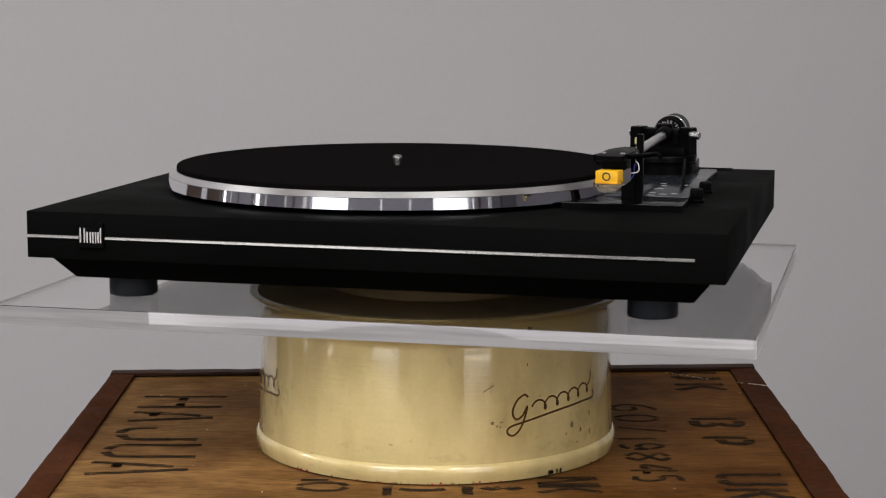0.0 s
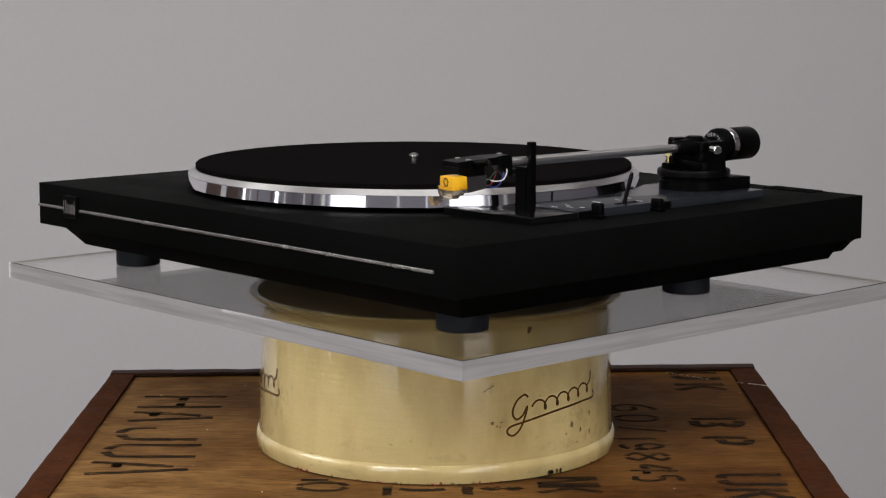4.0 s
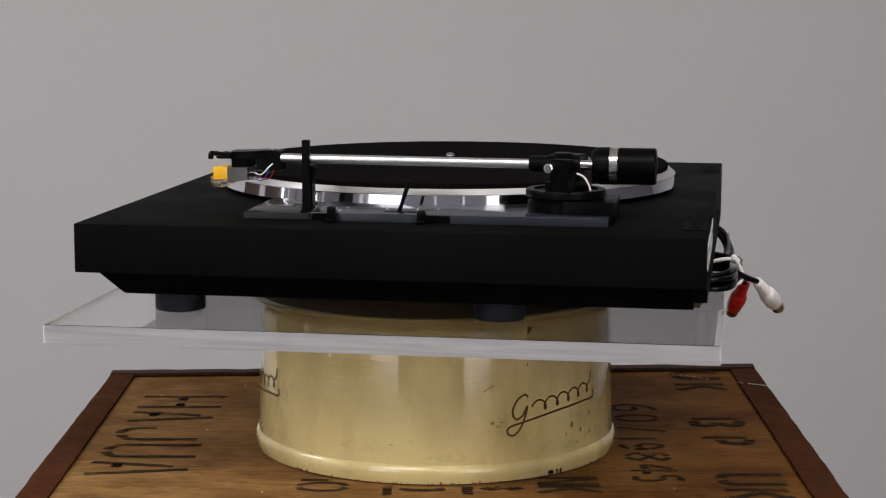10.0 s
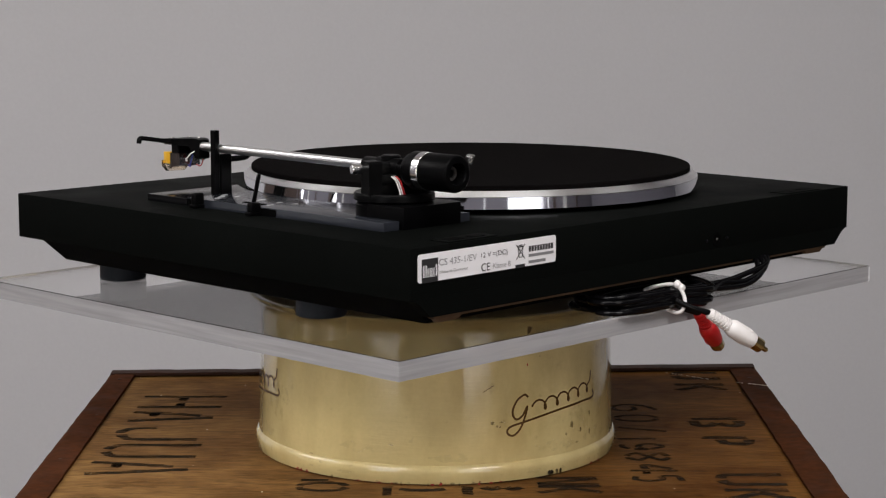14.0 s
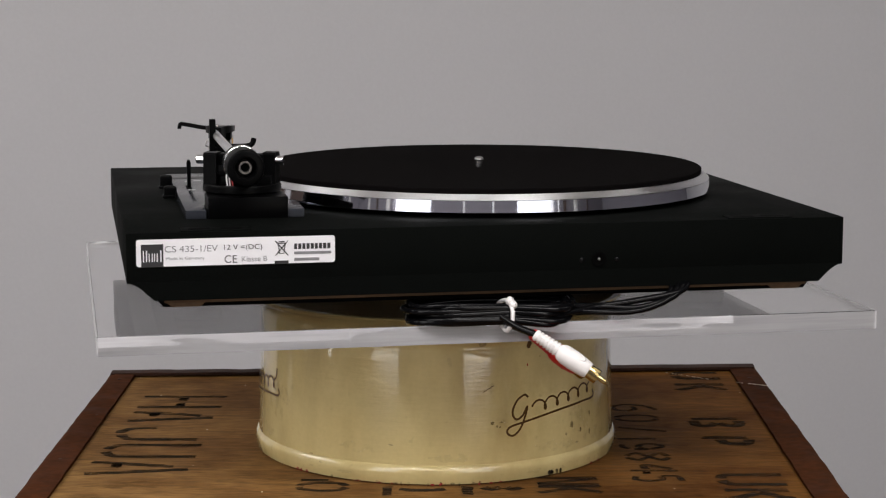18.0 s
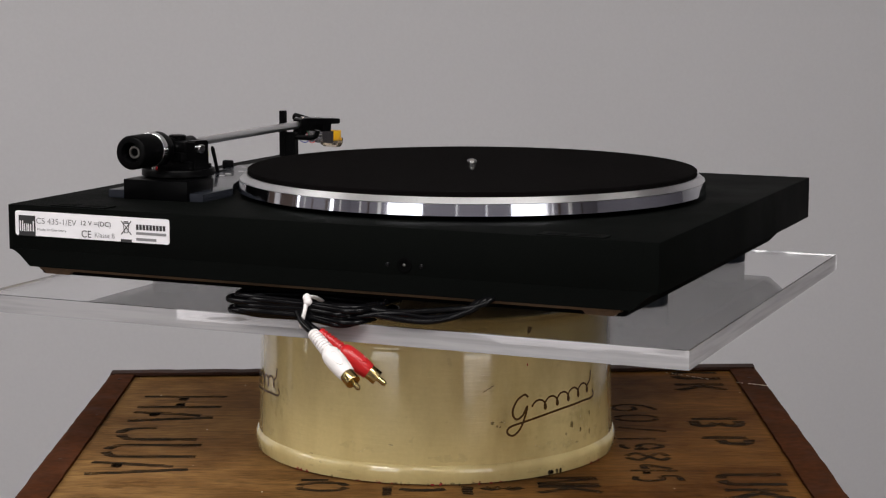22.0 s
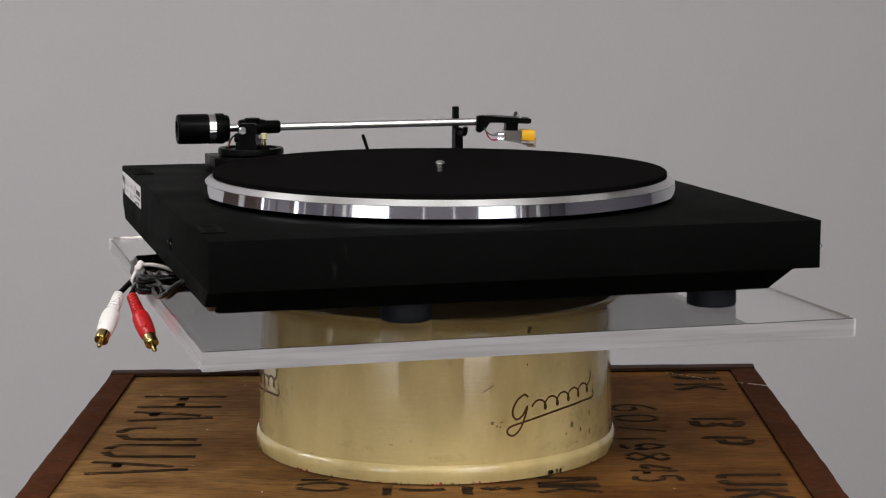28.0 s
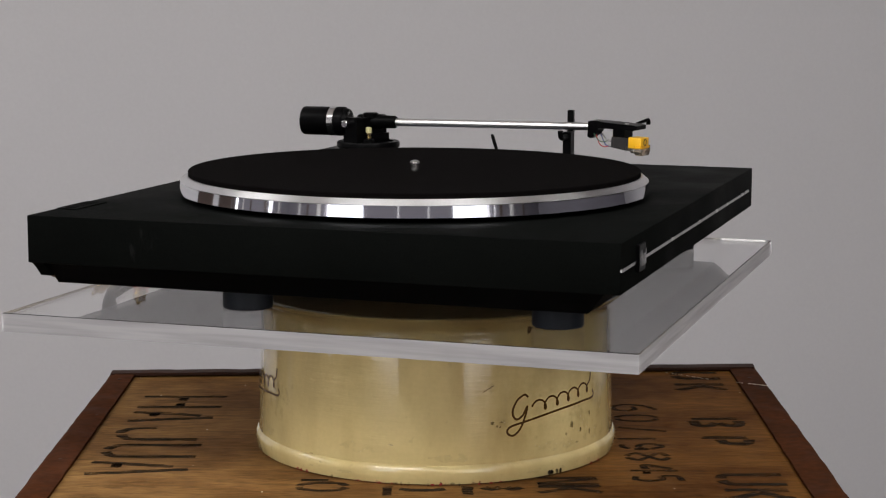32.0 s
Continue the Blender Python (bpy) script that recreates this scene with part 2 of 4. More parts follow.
def worn(m, low, high, scale, stretch=(0.5, 3, 1)):
    """A thin coat that lets what lies under it show through in patches."""
    t = m.node_tree
    co = [n for n in t.nodes if n.type == "TEX_COORD"][0]
    mp = t.nodes.new("ShaderNodeMapping")
    mp.inputs["Scale"].default_value = stretch
    n = t.nodes.new("ShaderNodeTexNoise")
    n.inputs["Scale"].default_value, n.inputs["Detail"].default_value = scale, 6
    r = t.nodes.new("ShaderNodeMapRange")
    for i, v in zip((1, 2, 3, 4), (0.32, 0.60, low, high)):
        r.inputs[i].default_value = v
    t.links.new(co.outputs["Object"], mp.inputs[0])
    t.links.new(mp.outputs[0], n.inputs["Vector"])
    t.links.new(n.outputs["Fac"], r.inputs[0])
    t.links.new(r.outputs[0], t.nodes["Principled BSDF"].inputs["Alpha"])


worn(M["frost"], 0.30, 0.39, 25, (0.5, 0.5, 12))
worn(M["stencil"], 0.35, 0.95, 90)
worn(M["soot"], 0.0, 0.60, 420)
worn(M["smear"], -0.13, 0.10, 190, (1, 1, 0.8))
worn(M["scuff"], -0.10, 0.08, 70)
worn(M["chipred"], 0.4, 1.0, 420)
M["plywood"], M["cream"] = plywood(), cream()
tree = M["bevel"].node_tree     # turned grooves run round the platter
tangent = tree.nodes.new("ShaderNodeTangent")
tangent.direction_type, tangent.axis = "RADIAL", "Z"
shader = tree.nodes["Principled BSDF"]
shader.inputs["Anisotropic"].default_value, shader.inputs["Anisotropic Rotation"].default_value = 0.85, 0.25
tree.links.new(tangent.outputs[0], shader.inputs["Tangent"])


# ---- mesh tools ----
def link(name, bm, material, smooth=None):
    bmesh.ops.recalc_face_normals(bm, faces=bm.faces[:])
    me = bpy.data.meshes.new(name)
    bm.to_mesh(me)
    bm.free()
    for m in (material if isinstance(material, (list, tuple)) else (material,)):
        me.materials.append(m)
    if smooth is not None:
        me.shade_smooth()
        me.set_sharp_from_angle(angle=radians(smooth))
    return new(name, me)


def part(name, bm, material, parent, label="", smooth=35):
    ob = link(name, bm, material, smooth)
    ob.parent = parent
    return tagged(ob, label)


def box(x0, x1, y0, y1, z0, z1, bevel=0.0, seg=2, bm=None):
    bm = bm or bmesh.new()
    v = [bm.verts.new((x, y, z)) for z in (z0, z1) for x, y in ((x0, y0), (x1, y0), (x1, y1), (x0, y1))]
    fs = [bm.faces.new([v[i] for i in q]) for q in ((3, 2, 1, 0), (4, 5, 6, 7), (0, 1, 5, 4), (1, 2, 6, 5), (2, 3, 7, 6), (3, 0, 4, 7))]
    if bevel:
        bmesh.ops.bevel(bm, geom=list({e for f in fs for e in f.edges}), offset=bevel, segments=seg, affect="EDGES", profile=0.5)
    return bm


def slab(outline, z0, z1, bevel=0.0):
    """A flat plate with the given outline."""
    bm = bmesh.new()
    lo = [bm.verts.new((x, y, z0)) for x, y in outline]
    hi = [bm.verts.new((x, y, z1)) for x, y in outline]
    bm.faces.new(lo[::-1])
    top = bm.faces.new(hi)
    n = len(lo)
    for i in range(n):
        bm.faces.new((lo[i], lo[(i + 1) % n], hi[(i + 1) % n], hi[i]))
    if bevel:
        bmesh.ops.bevel(bm, geom=top.edges[:], offset=bevel, segments=2, affect="EDGES", profile=0.5)
    return bm


def loft(rings):
    bm = bmesh.new()
    rows = [[bm.verts.new(p) for p in r] for r in rings]
    n = len(rows[0])
    for a, b in zip(rows, rows[1:]):
        for i in range(n):
            bm.faces.new((a[i], a[(i + 1) % n], b[(i + 1) % n], b[i]))
    bm.faces.new(rows[0][::-1])
    bm.faces.new(rows[-1])
    return bm


def lathe(p0, p1, profile, seg=32, bm=None, fluted=0.0):
    """Turned about the line from p0 to p1; profile: (share of the way, radius)."""
    bm = bm or bmesh.new()
    p0, p1 = Vector(p0), Vector(p1)
    q = (p1 - p0).to_track_quat("Z", "Y")
    rows = []
    for s, r in profile:
        row = []
        for i in range(seg):
            a = 2 * math.pi * i / seg
            rr = r * (1 + (fluted if i % 2 else 0))
            row.append(bm.verts.new(p0.lerp(p1, s) + q @ Vector((rr * math.cos(a), rr * math.sin(a), 0))))
        rows.append(row)
    for a, b in zip(rows, rows[1:]):
        for i in range(seg):
            bm.faces.new((a[i], a[(i + 1) % seg], b[(i + 1) % seg], b[i]))
    bm.faces.new(rows[0][::-1])
    bm.faces.new(rows[-1])
    return bm


def rod(p0, p1, r, seg=20, soft=0.0, bm=None):
    length = (Vector(p1) - Vector(p0)).length
    e = min(0.3, soft / length) if soft else 0
    prof = [(0, r - soft), (e, r), (1 - e, r), (1, r - soft)] if soft else [(0, r), (1, r)]
    return lathe(p0, p1, prof, seg, bm)


def smooth_path(points, steps=6, closed=False):
    pts = [Vector(p) for p in points]
    n = len(pts)
    out = []
    for i in range(n if closed else n - 1):
        g = lambda k: pts[k % n] if closed else pts[max(0, min(n - 1, k))]
        a, b, c, d = g(i - 1), g(i), g(i + 1), g(i + 2)
        for s in range(steps):
            u = s / steps
            out.append(0.5 * ((2 * b) + (c - a) * u + (2 * a - 5 * b + 4 * c - d) * u * u + (3 * b - a - 3 * c + d) * u ** 3))
    if not closed:
        out.append(pts[-1])
    return out


def hose(points, r, seg=8, closed=False, steps=6, bm=None, flat=1.0):
    bm = bm or bmesh.new()
    path = smooth_path(points, steps, closed)
    n = len(path)
    rows, side = [], None
    for i, p in enumerate(path):
        a = path[(i - 1) % n] if closed or i else p
        b = path[(i + 1) % n] if closed or i < n - 1 else p
        t = (b - a).normalized()
        if side is None:
            side = t.orthogonal().normalized()
        side = (side - t * side.dot(t)).normalized()
        up = t.cross(side)
        rows.append([bm.verts.new(p + side * (r * math.cos(2 * math.pi * k / seg)) + up * (r * flat * math.sin(2 * math.pi * k / seg))) for k in range(seg)])
    for i in range(n if closed else n - 1):
        a, b = rows[i], rows[(i + 1) % n]
        for k in range(seg):
            bm.faces.new((a[k], a[(k + 1) % seg], b[(k + 1) % seg], b[k]))
    if not closed:
        bm.faces.new(rows[0][::-1])
        bm.faces.new(rows[-1])
    return bm


def stroke(bm, pts, width, lift, place, ragged=None):
    """A flat printed line along pts (u, v), laid on a surface by place(u, v, lift); a random source makes its edges bleed."""
    n = len(pts)
    rows = []
    for i in range(n):
        a, b = Vector(pts[max(i - 1, 0)]), Vector(pts[min(i + 1, n - 1)])
        t = (b - a).normalized()
        s = Vector((-t.y, t.x)) * width / 2
        c = Vector(pts[i])
        p, q = (ragged.uniform(0.78, 1.14), ragged.uniform(0.78, 1.14)) if ragged else (1, 1)
        rows.append([bm.verts.new(place(*(c + s * p), lift)), bm.verts.new(place(*(c - s * q), lift))])
    for a, b in zip(rows, rows[1:]):
        bm.faces.new((a[0], a[1], b[1], b[0]))


def lettering(name, body, width, height, m, material, parent, label=""):
    """Flat letters in the built-in font, fitted to a width and height, on the plane m (x to the right, y up)."""
    cu = bpy.data.curves.new(name, "FONT")
    cu.body = body
    tmp = new("lettering_draft", cu)
    deps = bpy.context.evaluated_depsgraph_get()
    me = bpy.data.meshes.new_from_object(tmp.evaluated_get(deps))
    bpy.data.objects.remove(tmp)
    xs, ys = [v.co.x for v in me.vertices], [v.co.y for v in me.vertices]
    sx, sy = width / (max(xs) - min(xs)), height / (max(ys) - min(ys))
    me.transform(m @ Matrix.Diagonal((sx, sy, 1, 1)) @ Matrix.Translation((-min(xs), -min(ys), 0)))
    me.name = name
    me.materials.append(material)
    ob = new(name, me)
    ob.parent = parent
    return tagged(ob, label)


def thing(name, loc, label, category, group=""):
    ob = new(name)
    ob.location = loc
    ob.empty_display_size = 0.05
    return tagged(ob, label, category, group)


# ---- the room ----
def structure(name, bm, material, label):
    return tagged(link(name, bm, material), label, name.split("_")[0], "", "structure")


structure("floor", box(WEST - 0.2, EAST + 0.2, SOUTH - 0.6, NORTH + 0.8, -0.2, 0), M["floor"], "dark brown wooden floor boards of the room")
structure("ceiling", box(WEST - 0.2, EAST + 0.2, SOUTH - 0.6, NORTH + 0.8, TOP, TOP + 0.2), M["ceiling"], "plain white painted ceiling of the room")
def far_y(x):
    return NORTH + SKEW * x


structure("wall_north", slab([(WEST, far_y(WEST)), (EAST, far_y(EAST)), (EAST, far_y(EAST) + 0.2), (WEST, far_y(WEST) + 0.2)], 0, TOP), M["wall"], "plain pale grey painted wall behind the chest")
west = bmesh.new()
cuts = [SOUTH - 0.2] + [y for o in SIDES for y in o[:2]] + [NORTH + 0.2]
for a, b in zip(cuts[::2], cuts[1::2]):
    box(WEST - 0.2, WEST, a, b, 0, TOP, bm=west)
for y0, y1, z0, z1 in SIDES:
    box(WEST - 0.2, WEST, y0, y1, 0, z0, bm=west)
    box(WEST - 0.2, WEST, y0, y1, z1, TOP, bm=west)
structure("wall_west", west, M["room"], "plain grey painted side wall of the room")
# unseen dark panels, added so the platter rim reflects something dark
structure("door_1", box(WEST + 0.001, WEST + 0.04, 0.24, 0.82, 0.002, 2.05, 0.004, 1), M["darkwood"], "plain dark brown panel at the side wall, added for rim reflections")
structure("door_2", slab([(-2.75, far_y(-2.75) - 0.04), (-1.75, far_y(-1.75) - 0.04), (-1.75, far_y(-1.75) - 0.001), (-2.75, far_y(-2.75) - 0.001)], 0.002, 2.05, 0.004), M["darkwood"], "plain dark brown panel at the far wall, added for rim reflections")
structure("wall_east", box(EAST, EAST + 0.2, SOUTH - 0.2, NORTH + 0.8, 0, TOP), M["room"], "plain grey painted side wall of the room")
bm = bmesh.new()
edges = [WEST] + [x for o in OPENINGS for x in o[:2]] + [EAST]
for a, b in zip(edges[::2], edges[1::2]):
    box(a, b, SOUTH - 0.2, SOUTH, 0, TOP, bm=bm)
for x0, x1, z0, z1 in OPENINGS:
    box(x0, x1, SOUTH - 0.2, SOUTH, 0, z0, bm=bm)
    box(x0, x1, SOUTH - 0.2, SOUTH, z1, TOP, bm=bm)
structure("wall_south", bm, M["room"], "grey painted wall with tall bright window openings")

for x0, x1, y0, y1, watts in PANELS:
    light = thing("ceiling_light", ((x0 + x1) / 2, (y0 + y1) / 2, TOP), "square white ceiling light panel with a thin frame", "ceiling light", "ceiling lights")
    w2, d2 = (x1 - x0) / 2 + 0.03, (y1 - y0) / 2 + 0.03
    for a in ((-w2, w2, -d2, -d2 + 0.028), (-w2, w2, d2 - 0.028, d2), (-w2, -w2 + 0.028, -d2 + 0.028, d2 - 0.028), (w2 - 0.028, w2, -d2 + 0.028, d2 - 0.028)):
        part("frame_bar", box(*a, -0.06, -0.0005, 0.002, 1), M["frame"], light)
    part("back_plate", box(-w2 + 0.028, w2 - 0.028, -d2 + 0.028, d2 - 0.028, -0.02, -0.0005), M["frame"], light)

# unseen battens on both walls, added only to streak the platter rim's reflection
for y, wide, material in ((-1.62, 0.05, "frame"), (-1.12, 0.10, "darkwood"), (-0.55, 0.05, "darkwood"), (-0.25, 0.03, "frame"), (0.12, 0.09, "darkwood")):
    structure("trim", box(WEST + 0.0005, WEST + 0.03, y, y + wide, 0.002, TOP - 0.002, 0.003, 1), M[material], "narrow upright batten out of view, added for streaks in rim reflections")
for x, wide, material in ((-2.75, 0.06, "frame"), (-2.35, 0.05, "darkwood"), (-1.95, 0.10, "frame"), (1.62, 0.06, "darkwood"), (1.95, 0.10, "frame"), (2.45, 0.04, "darkwood")):
    structure("trim", box(x, x + wide, SOUTH + 0.0005, SOUTH + 0.03, 0.002, TOP - 0.002, 0.003, 1), M[material], "narrow upright batten out of view, added for streaks in rim reflections")

# ---- the tea chest ----
CT = Z0 - 0.099     # top of the chest
chest = thing("tea_chest", (0, 0.0, 0), "weathered brown plywood tea chest with rusty tin edges and stencilled letters", "crate")
BACK, FRONT, CW = 0.2235, -0.245, 0.2530


def back_y(x):
    return BACK + 0.0576 * x


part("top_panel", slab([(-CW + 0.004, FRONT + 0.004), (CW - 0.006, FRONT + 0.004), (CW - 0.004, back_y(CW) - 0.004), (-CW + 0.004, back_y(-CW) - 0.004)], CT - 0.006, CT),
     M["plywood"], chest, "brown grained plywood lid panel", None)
part("side_panel", slab([(-CW + 0.004, FRONT + 0.004), (CW - 0.006, FRONT + 0.004), (CW - 0.006, FRONT + 0.009), (-CW + 0.004, FRONT + 0.009)], 0.0, CT - 0.0065), M["plywood"], chest)
part("side_panel", slab([(-CW + 0.004, back_y(-CW) - 0.009), (CW - 0.006, back_y(CW) - 0.009), (CW - 0.006, back_y(CW) - 0.004), (-CW + 0.004, back_y(-CW) - 0.004)], 0.0, CT - 0.0065), M["plywood"], chest)
part("side_panel", slab([(-CW + 0.004, FRONT + 0.0095), (-CW + 0.009, FRONT + 0.0095), (-CW + 0.009, back_y(-CW) - 0.0095), (-CW + 0.004, back_y(-CW) - 0.0095)], 0.0, CT - 0.0065), M["plywood"], chest)
part("side_panel", slab([(CW - 0.011, FRONT + 0.0095), (CW - 0.006, FRONT + 0.0095), (CW - 0.006, back_y(CW) - 0.0095), (CW - 0.011, back_y(CW) - 0.0095)], 0.0, CT - 0.0065), M["plywood"], chest)


def tin_strip(p, q, width, inward, material, seed, drop=0.022):
    """A thin folded tin angle along a lid edge, a little wavy and dented."""
    rnd = random.Random(seed)
    p, q, inward = Vector(p), Vector(q), Vector(inward)
    bm = bmesh.new()
    n = 40
    rows = []
    for i in range(n + 1):
        s = i / n
        c = p.lerp(q, s)
        wob = rnd.uniform(-0.0003, 0.0003) + 0.0004 * math.sin(s * 4 + seed)
        lift = 0.0019 + rnd.uniform(0, 0.0007)
        out = -inward * (0.0006 + rnd.uniform(-0.0003, 0.0003))
        rows.append([bm.verts.new(c + v) for v in (
            inward * (width + wob) + Vector((0, 0, 0.0003)), inward * (width + wob) + Vector((0, 0, lift)),
            inward * 0.004 + Vector((0, 0, lift + 0.0006)), out + Vector((0, 0, lift - 0.0008)),
            out + Vector((0, 0, -drop)), out + inward * 0.0012 + Vector((0, 0, -drop)), inward * 0.003 + Vector((0, 0, 0.0003)))])
    for a, b in zip(rows, rows[1:]):
        for k in range(7):
            bm.faces.new((a[k], a[(k + 1) % 7], b[(k + 1) % 7], b[k]))
    bm.faces.new(rows[0][::-1])
    bm.faces.new(rows[-1])
    return bm


part("tin_strip", tin_strip((-CW + 0.0022, FRONT, CT), (-CW, back_y(-CW), CT), 0.0190, (1, 0, 0), M["tin"], 1), M["tin"], chest, "rust-brown tin edge strip", 40)
part("tin_strip", tin_strip((CW - 0.0070, FRONT, CT), (CW + 0.0006, back_y(CW), CT), 0.0205, (-1, 0, 0), M["tin"], 2), M["tin"], chest, "rust-brown tin edge strip", 40)
part("tin_strip", tin_strip((-CW, back_y(-CW), CT + 0.0012), (CW, back_y(CW), CT + 0.0012), 0.014, (0, -1, 0), M["darktin"], 3), M["darktin"], chest, "dark tin strip along the lid's edge", 40)
part("tin_strip", tin_strip((-CW, FRONT, CT + 0.0012), (CW - 0.007, FRONT, CT + 0.0012), 0.018, (0, 1, 0), M["tin"], 4), M["tin"], chest, "", 40)
for sx in (-1, 1):
    for y in (FRONT, BACK):
        yy = y if y < 0 else back_y(sx * CW)
        x = -CW if sx < 0 else (CW if y > 0 else CW - 0.0075)
        part("corner_strip", box(*sorted((x - sx * 0.022, x + sx * 0.0005)), *sorted((yy, yy + (0.0035 if y < 0 else -0.0035))), 0.0, CT - 0.024), M["tin"], chest)
rnd = random.Random(5)
for i in range(4):
    y = FRONT + 0.04 + i * 0.13
    for x, sx in ((-CW + 0.010, -1), (CW - 0.0105, 1)):
        c = (x + rnd.uniform(-0.003, 0.003), y + rnd.uniform(-0.012, 0.012), CT + 0.0010)
        part("nail", rod(c, (c[0], c[1], CT + 0.0028), 0.0018, 10, 0.0005), M["darktin"], chest)

# stencilled letters: u runs along the reading direction, v upwards in the letter, both 0 to 1
GLYPHS = {
    "H": [[(0, 0), (0, 1)], [(1, 0), (1, 1)], [(0.12, 0.5), (0.4, 0.5)], [(0.62, 0.5), (0.88, 0.5)]],
    "A": [[(0, 0), (0.38, 0.84)], [(1, 0), (0.62, 1)], [(0.16, 0.27), (0.42, 0.27)]],
    "J": [[(0, 0.42), (0.02, 0.16), (0.22, 0.02), (0.45, 0.0)], [(0.62, 0.02), (0.9, 0.12), (1, 0.3), (1, 1)]],
    "U": [[(0, 1), (0, 0.2), (0.14, 0.05), (0.38, 0.0)], [(0.6, 0.0), (0.88, 0.08), (1, 0.25), (1, 1)]],
    "K": [[(0, 0), (0, 1)], [(0.25, 0.52), (0.95, 1)], [(0.35, 0.48), (1, 0)]],
    "B": [[(0, 0), (0, 1)], [(0.3, 1), (0.85, 0.95), (1, 0.75), (0.6, 0.54)], [(0.6, 0.5), (1, 0.3), (0.9, 0.06), (0.3, 0.0)]],
    "P": [[(0, 0), (0, 1)], [(0.3, 1), (0.85, 0.95), (1, 0.72), (0.8, 0.42), (0.3, 0.38)]],
    "N": [[(0, 0), (0, 1)], [(0.15, 1), (0.85, 0)], [(1, 0), (1, 1)]],
    "6": [[(0.8, 1), (0.2, 0.75), (0, 0.3), (0.3, 0.0), (0.8, 0.02), (1, 0.3), (0.7, 0.5), (0.3, 0.45)]],
    "0": [[(0.4, 1), (0.05, 0.8), (0, 0.4), (0.2, 0.05), (0.42, 0)], [(0.6, 1), (0.95, 0.8), (1, 0.4), (0.8, 0.05), (0.58, 0)]],
    "/": [[(0, 0), (1, 1.12)]],
    "1": [[(0.5, 0), (0.5, 1)]],
    "9": [[(0.9, 0.7), (0.5, 1), (0.05, 0.85), (0.05, 0.55), (0.5, 0.42), (0.95, 0.6), (0.9, 0.3)], [(0.8, 0.2), (0.5, 0.02), (0.1, 0.05)]],
    "8": [[(0.4, 1), (0.02, 0.8), (0.4, 0.54), (0.0, 0.25), (0.4, 0)], [(0.6, 1), (0.98, 0.8), (0.6, 0.54), (1, 0.25), (0.6, 0)]],
    "4": [[(0.7, 0), (0.7, 1)], [(0.5, 0.9), (0.0, 0.35), (0.5, 0.33)], [(0.85, 0.33), (1.1, 0.33)]],
    "5": [[(1, 1), (0.1, 0.95), (0.1, 0.6)], [(0.15, 0.58), (0.7, 0.6), (1, 0.3), (0.7, 0.02), (0.1, 0.05)]],
}


def stencil(char, x, y, tall, wide, weight, strokes=None):
    """One letter on the lid: its foot at x, its first edge at y, read towards the front."""
    rnd = random.Random(round(1000 * (x + 2 * y)))
    bm = bmesh.new()

    def place(u, v, lift):
        return (x + v, y - u, CT + lift)

    for line in GLYPHS[char] if strokes is None else strokes:
        pts = [(u * wide, v * tall) for u, v in line]
        if len(pts) > 2:
            pts = [p.xy for p in smooth_path([(u, v, 0) for u, v in pts], 6)]
        else:
            a, b = Vector(pts[0]), Vector(pts[1])
            pts = [a.lerp(b, i / 18) + Vector((rnd.uniform(-1, 1), rnd.uniform(-1, 1))) * weight * 0.05 for i in range(19)]
        stroke(bm, pts, weight * rnd.uniform(0.88, 1.08), 0.00015 + rnd.uniform(0, 0.0001), place, rnd)
    ob = part("stencil_letter", bm, M["stencil"], chest, "", None)
    return ob


for char, x, y, tall, wide in (("H", -0.2167, 0.1285, 0.0611, 0.0340), ("A", -0.2165, 0.0785, 0.0590, 0.0276), ("J", -0.2158, 0.0293, 0.0545, 0.0321), ("U", -0.2171, -0.0185, 0.0608, 0.0304), ("A", -0.2213, -0.0630, 0.0639, 0.0295)):
    stencil(char, x, y, tall, wide, 0.0074)
for char, x, y, tall, wide in (("U", 0.1870, 0.2165, 0.0345, 0.0218), ("K", 0.1834, 0.1734, 0.0372, 0.0199), ("B", 0.1809, 0.0591, 0.0325, 0.0210), ("P", 0.1814, 0.0044, 0.0306, 0.0178), ("U", 0.1782, -0.0931, 0.0392, 0.0227), ("K", 0.1766, -0.1289, 0.0394, 0.0215)):
    stencil(char, x, y, tall, wide, 0.0080)
for char, x, y, tall, wide in (("6", 0.1293, 0.1035, 0.0298, 0.0200), ("0", 0.1286, 0.0700, 0.0283, 0.0180), ("/", 0.1268, 0.0334, 0.0290, 0.0115), ("1", 0.1230, 0.0040, 0.0261, 0.0070), ("9", 0.1238, -0.0140, 0.0269, 0.0150), ("8", 0.1245, -0.0385, 0.0279, 0.0185), ("4", 0.1237, -0.0690, 0.0300, 0.0200), ("5", 0.1246, -0.0955, 0.0288, 0.0125)):
    stencil(char, x, y, tall, wide, 0.0050)
for char, x, y, tall, wide in (("N", 0.0631, -0.1010, 0.0375, 0.0150), ("K", 0.0631, -0.1215, 0.0385, 0.0140), ("1", -0.0835, -0.1046, 0.0170, 0.0040), ("0", -0.0835, -0.1130, 0.0288, 0.0180)):
    stencil(char, x, y, tall, wide, 0.0056)
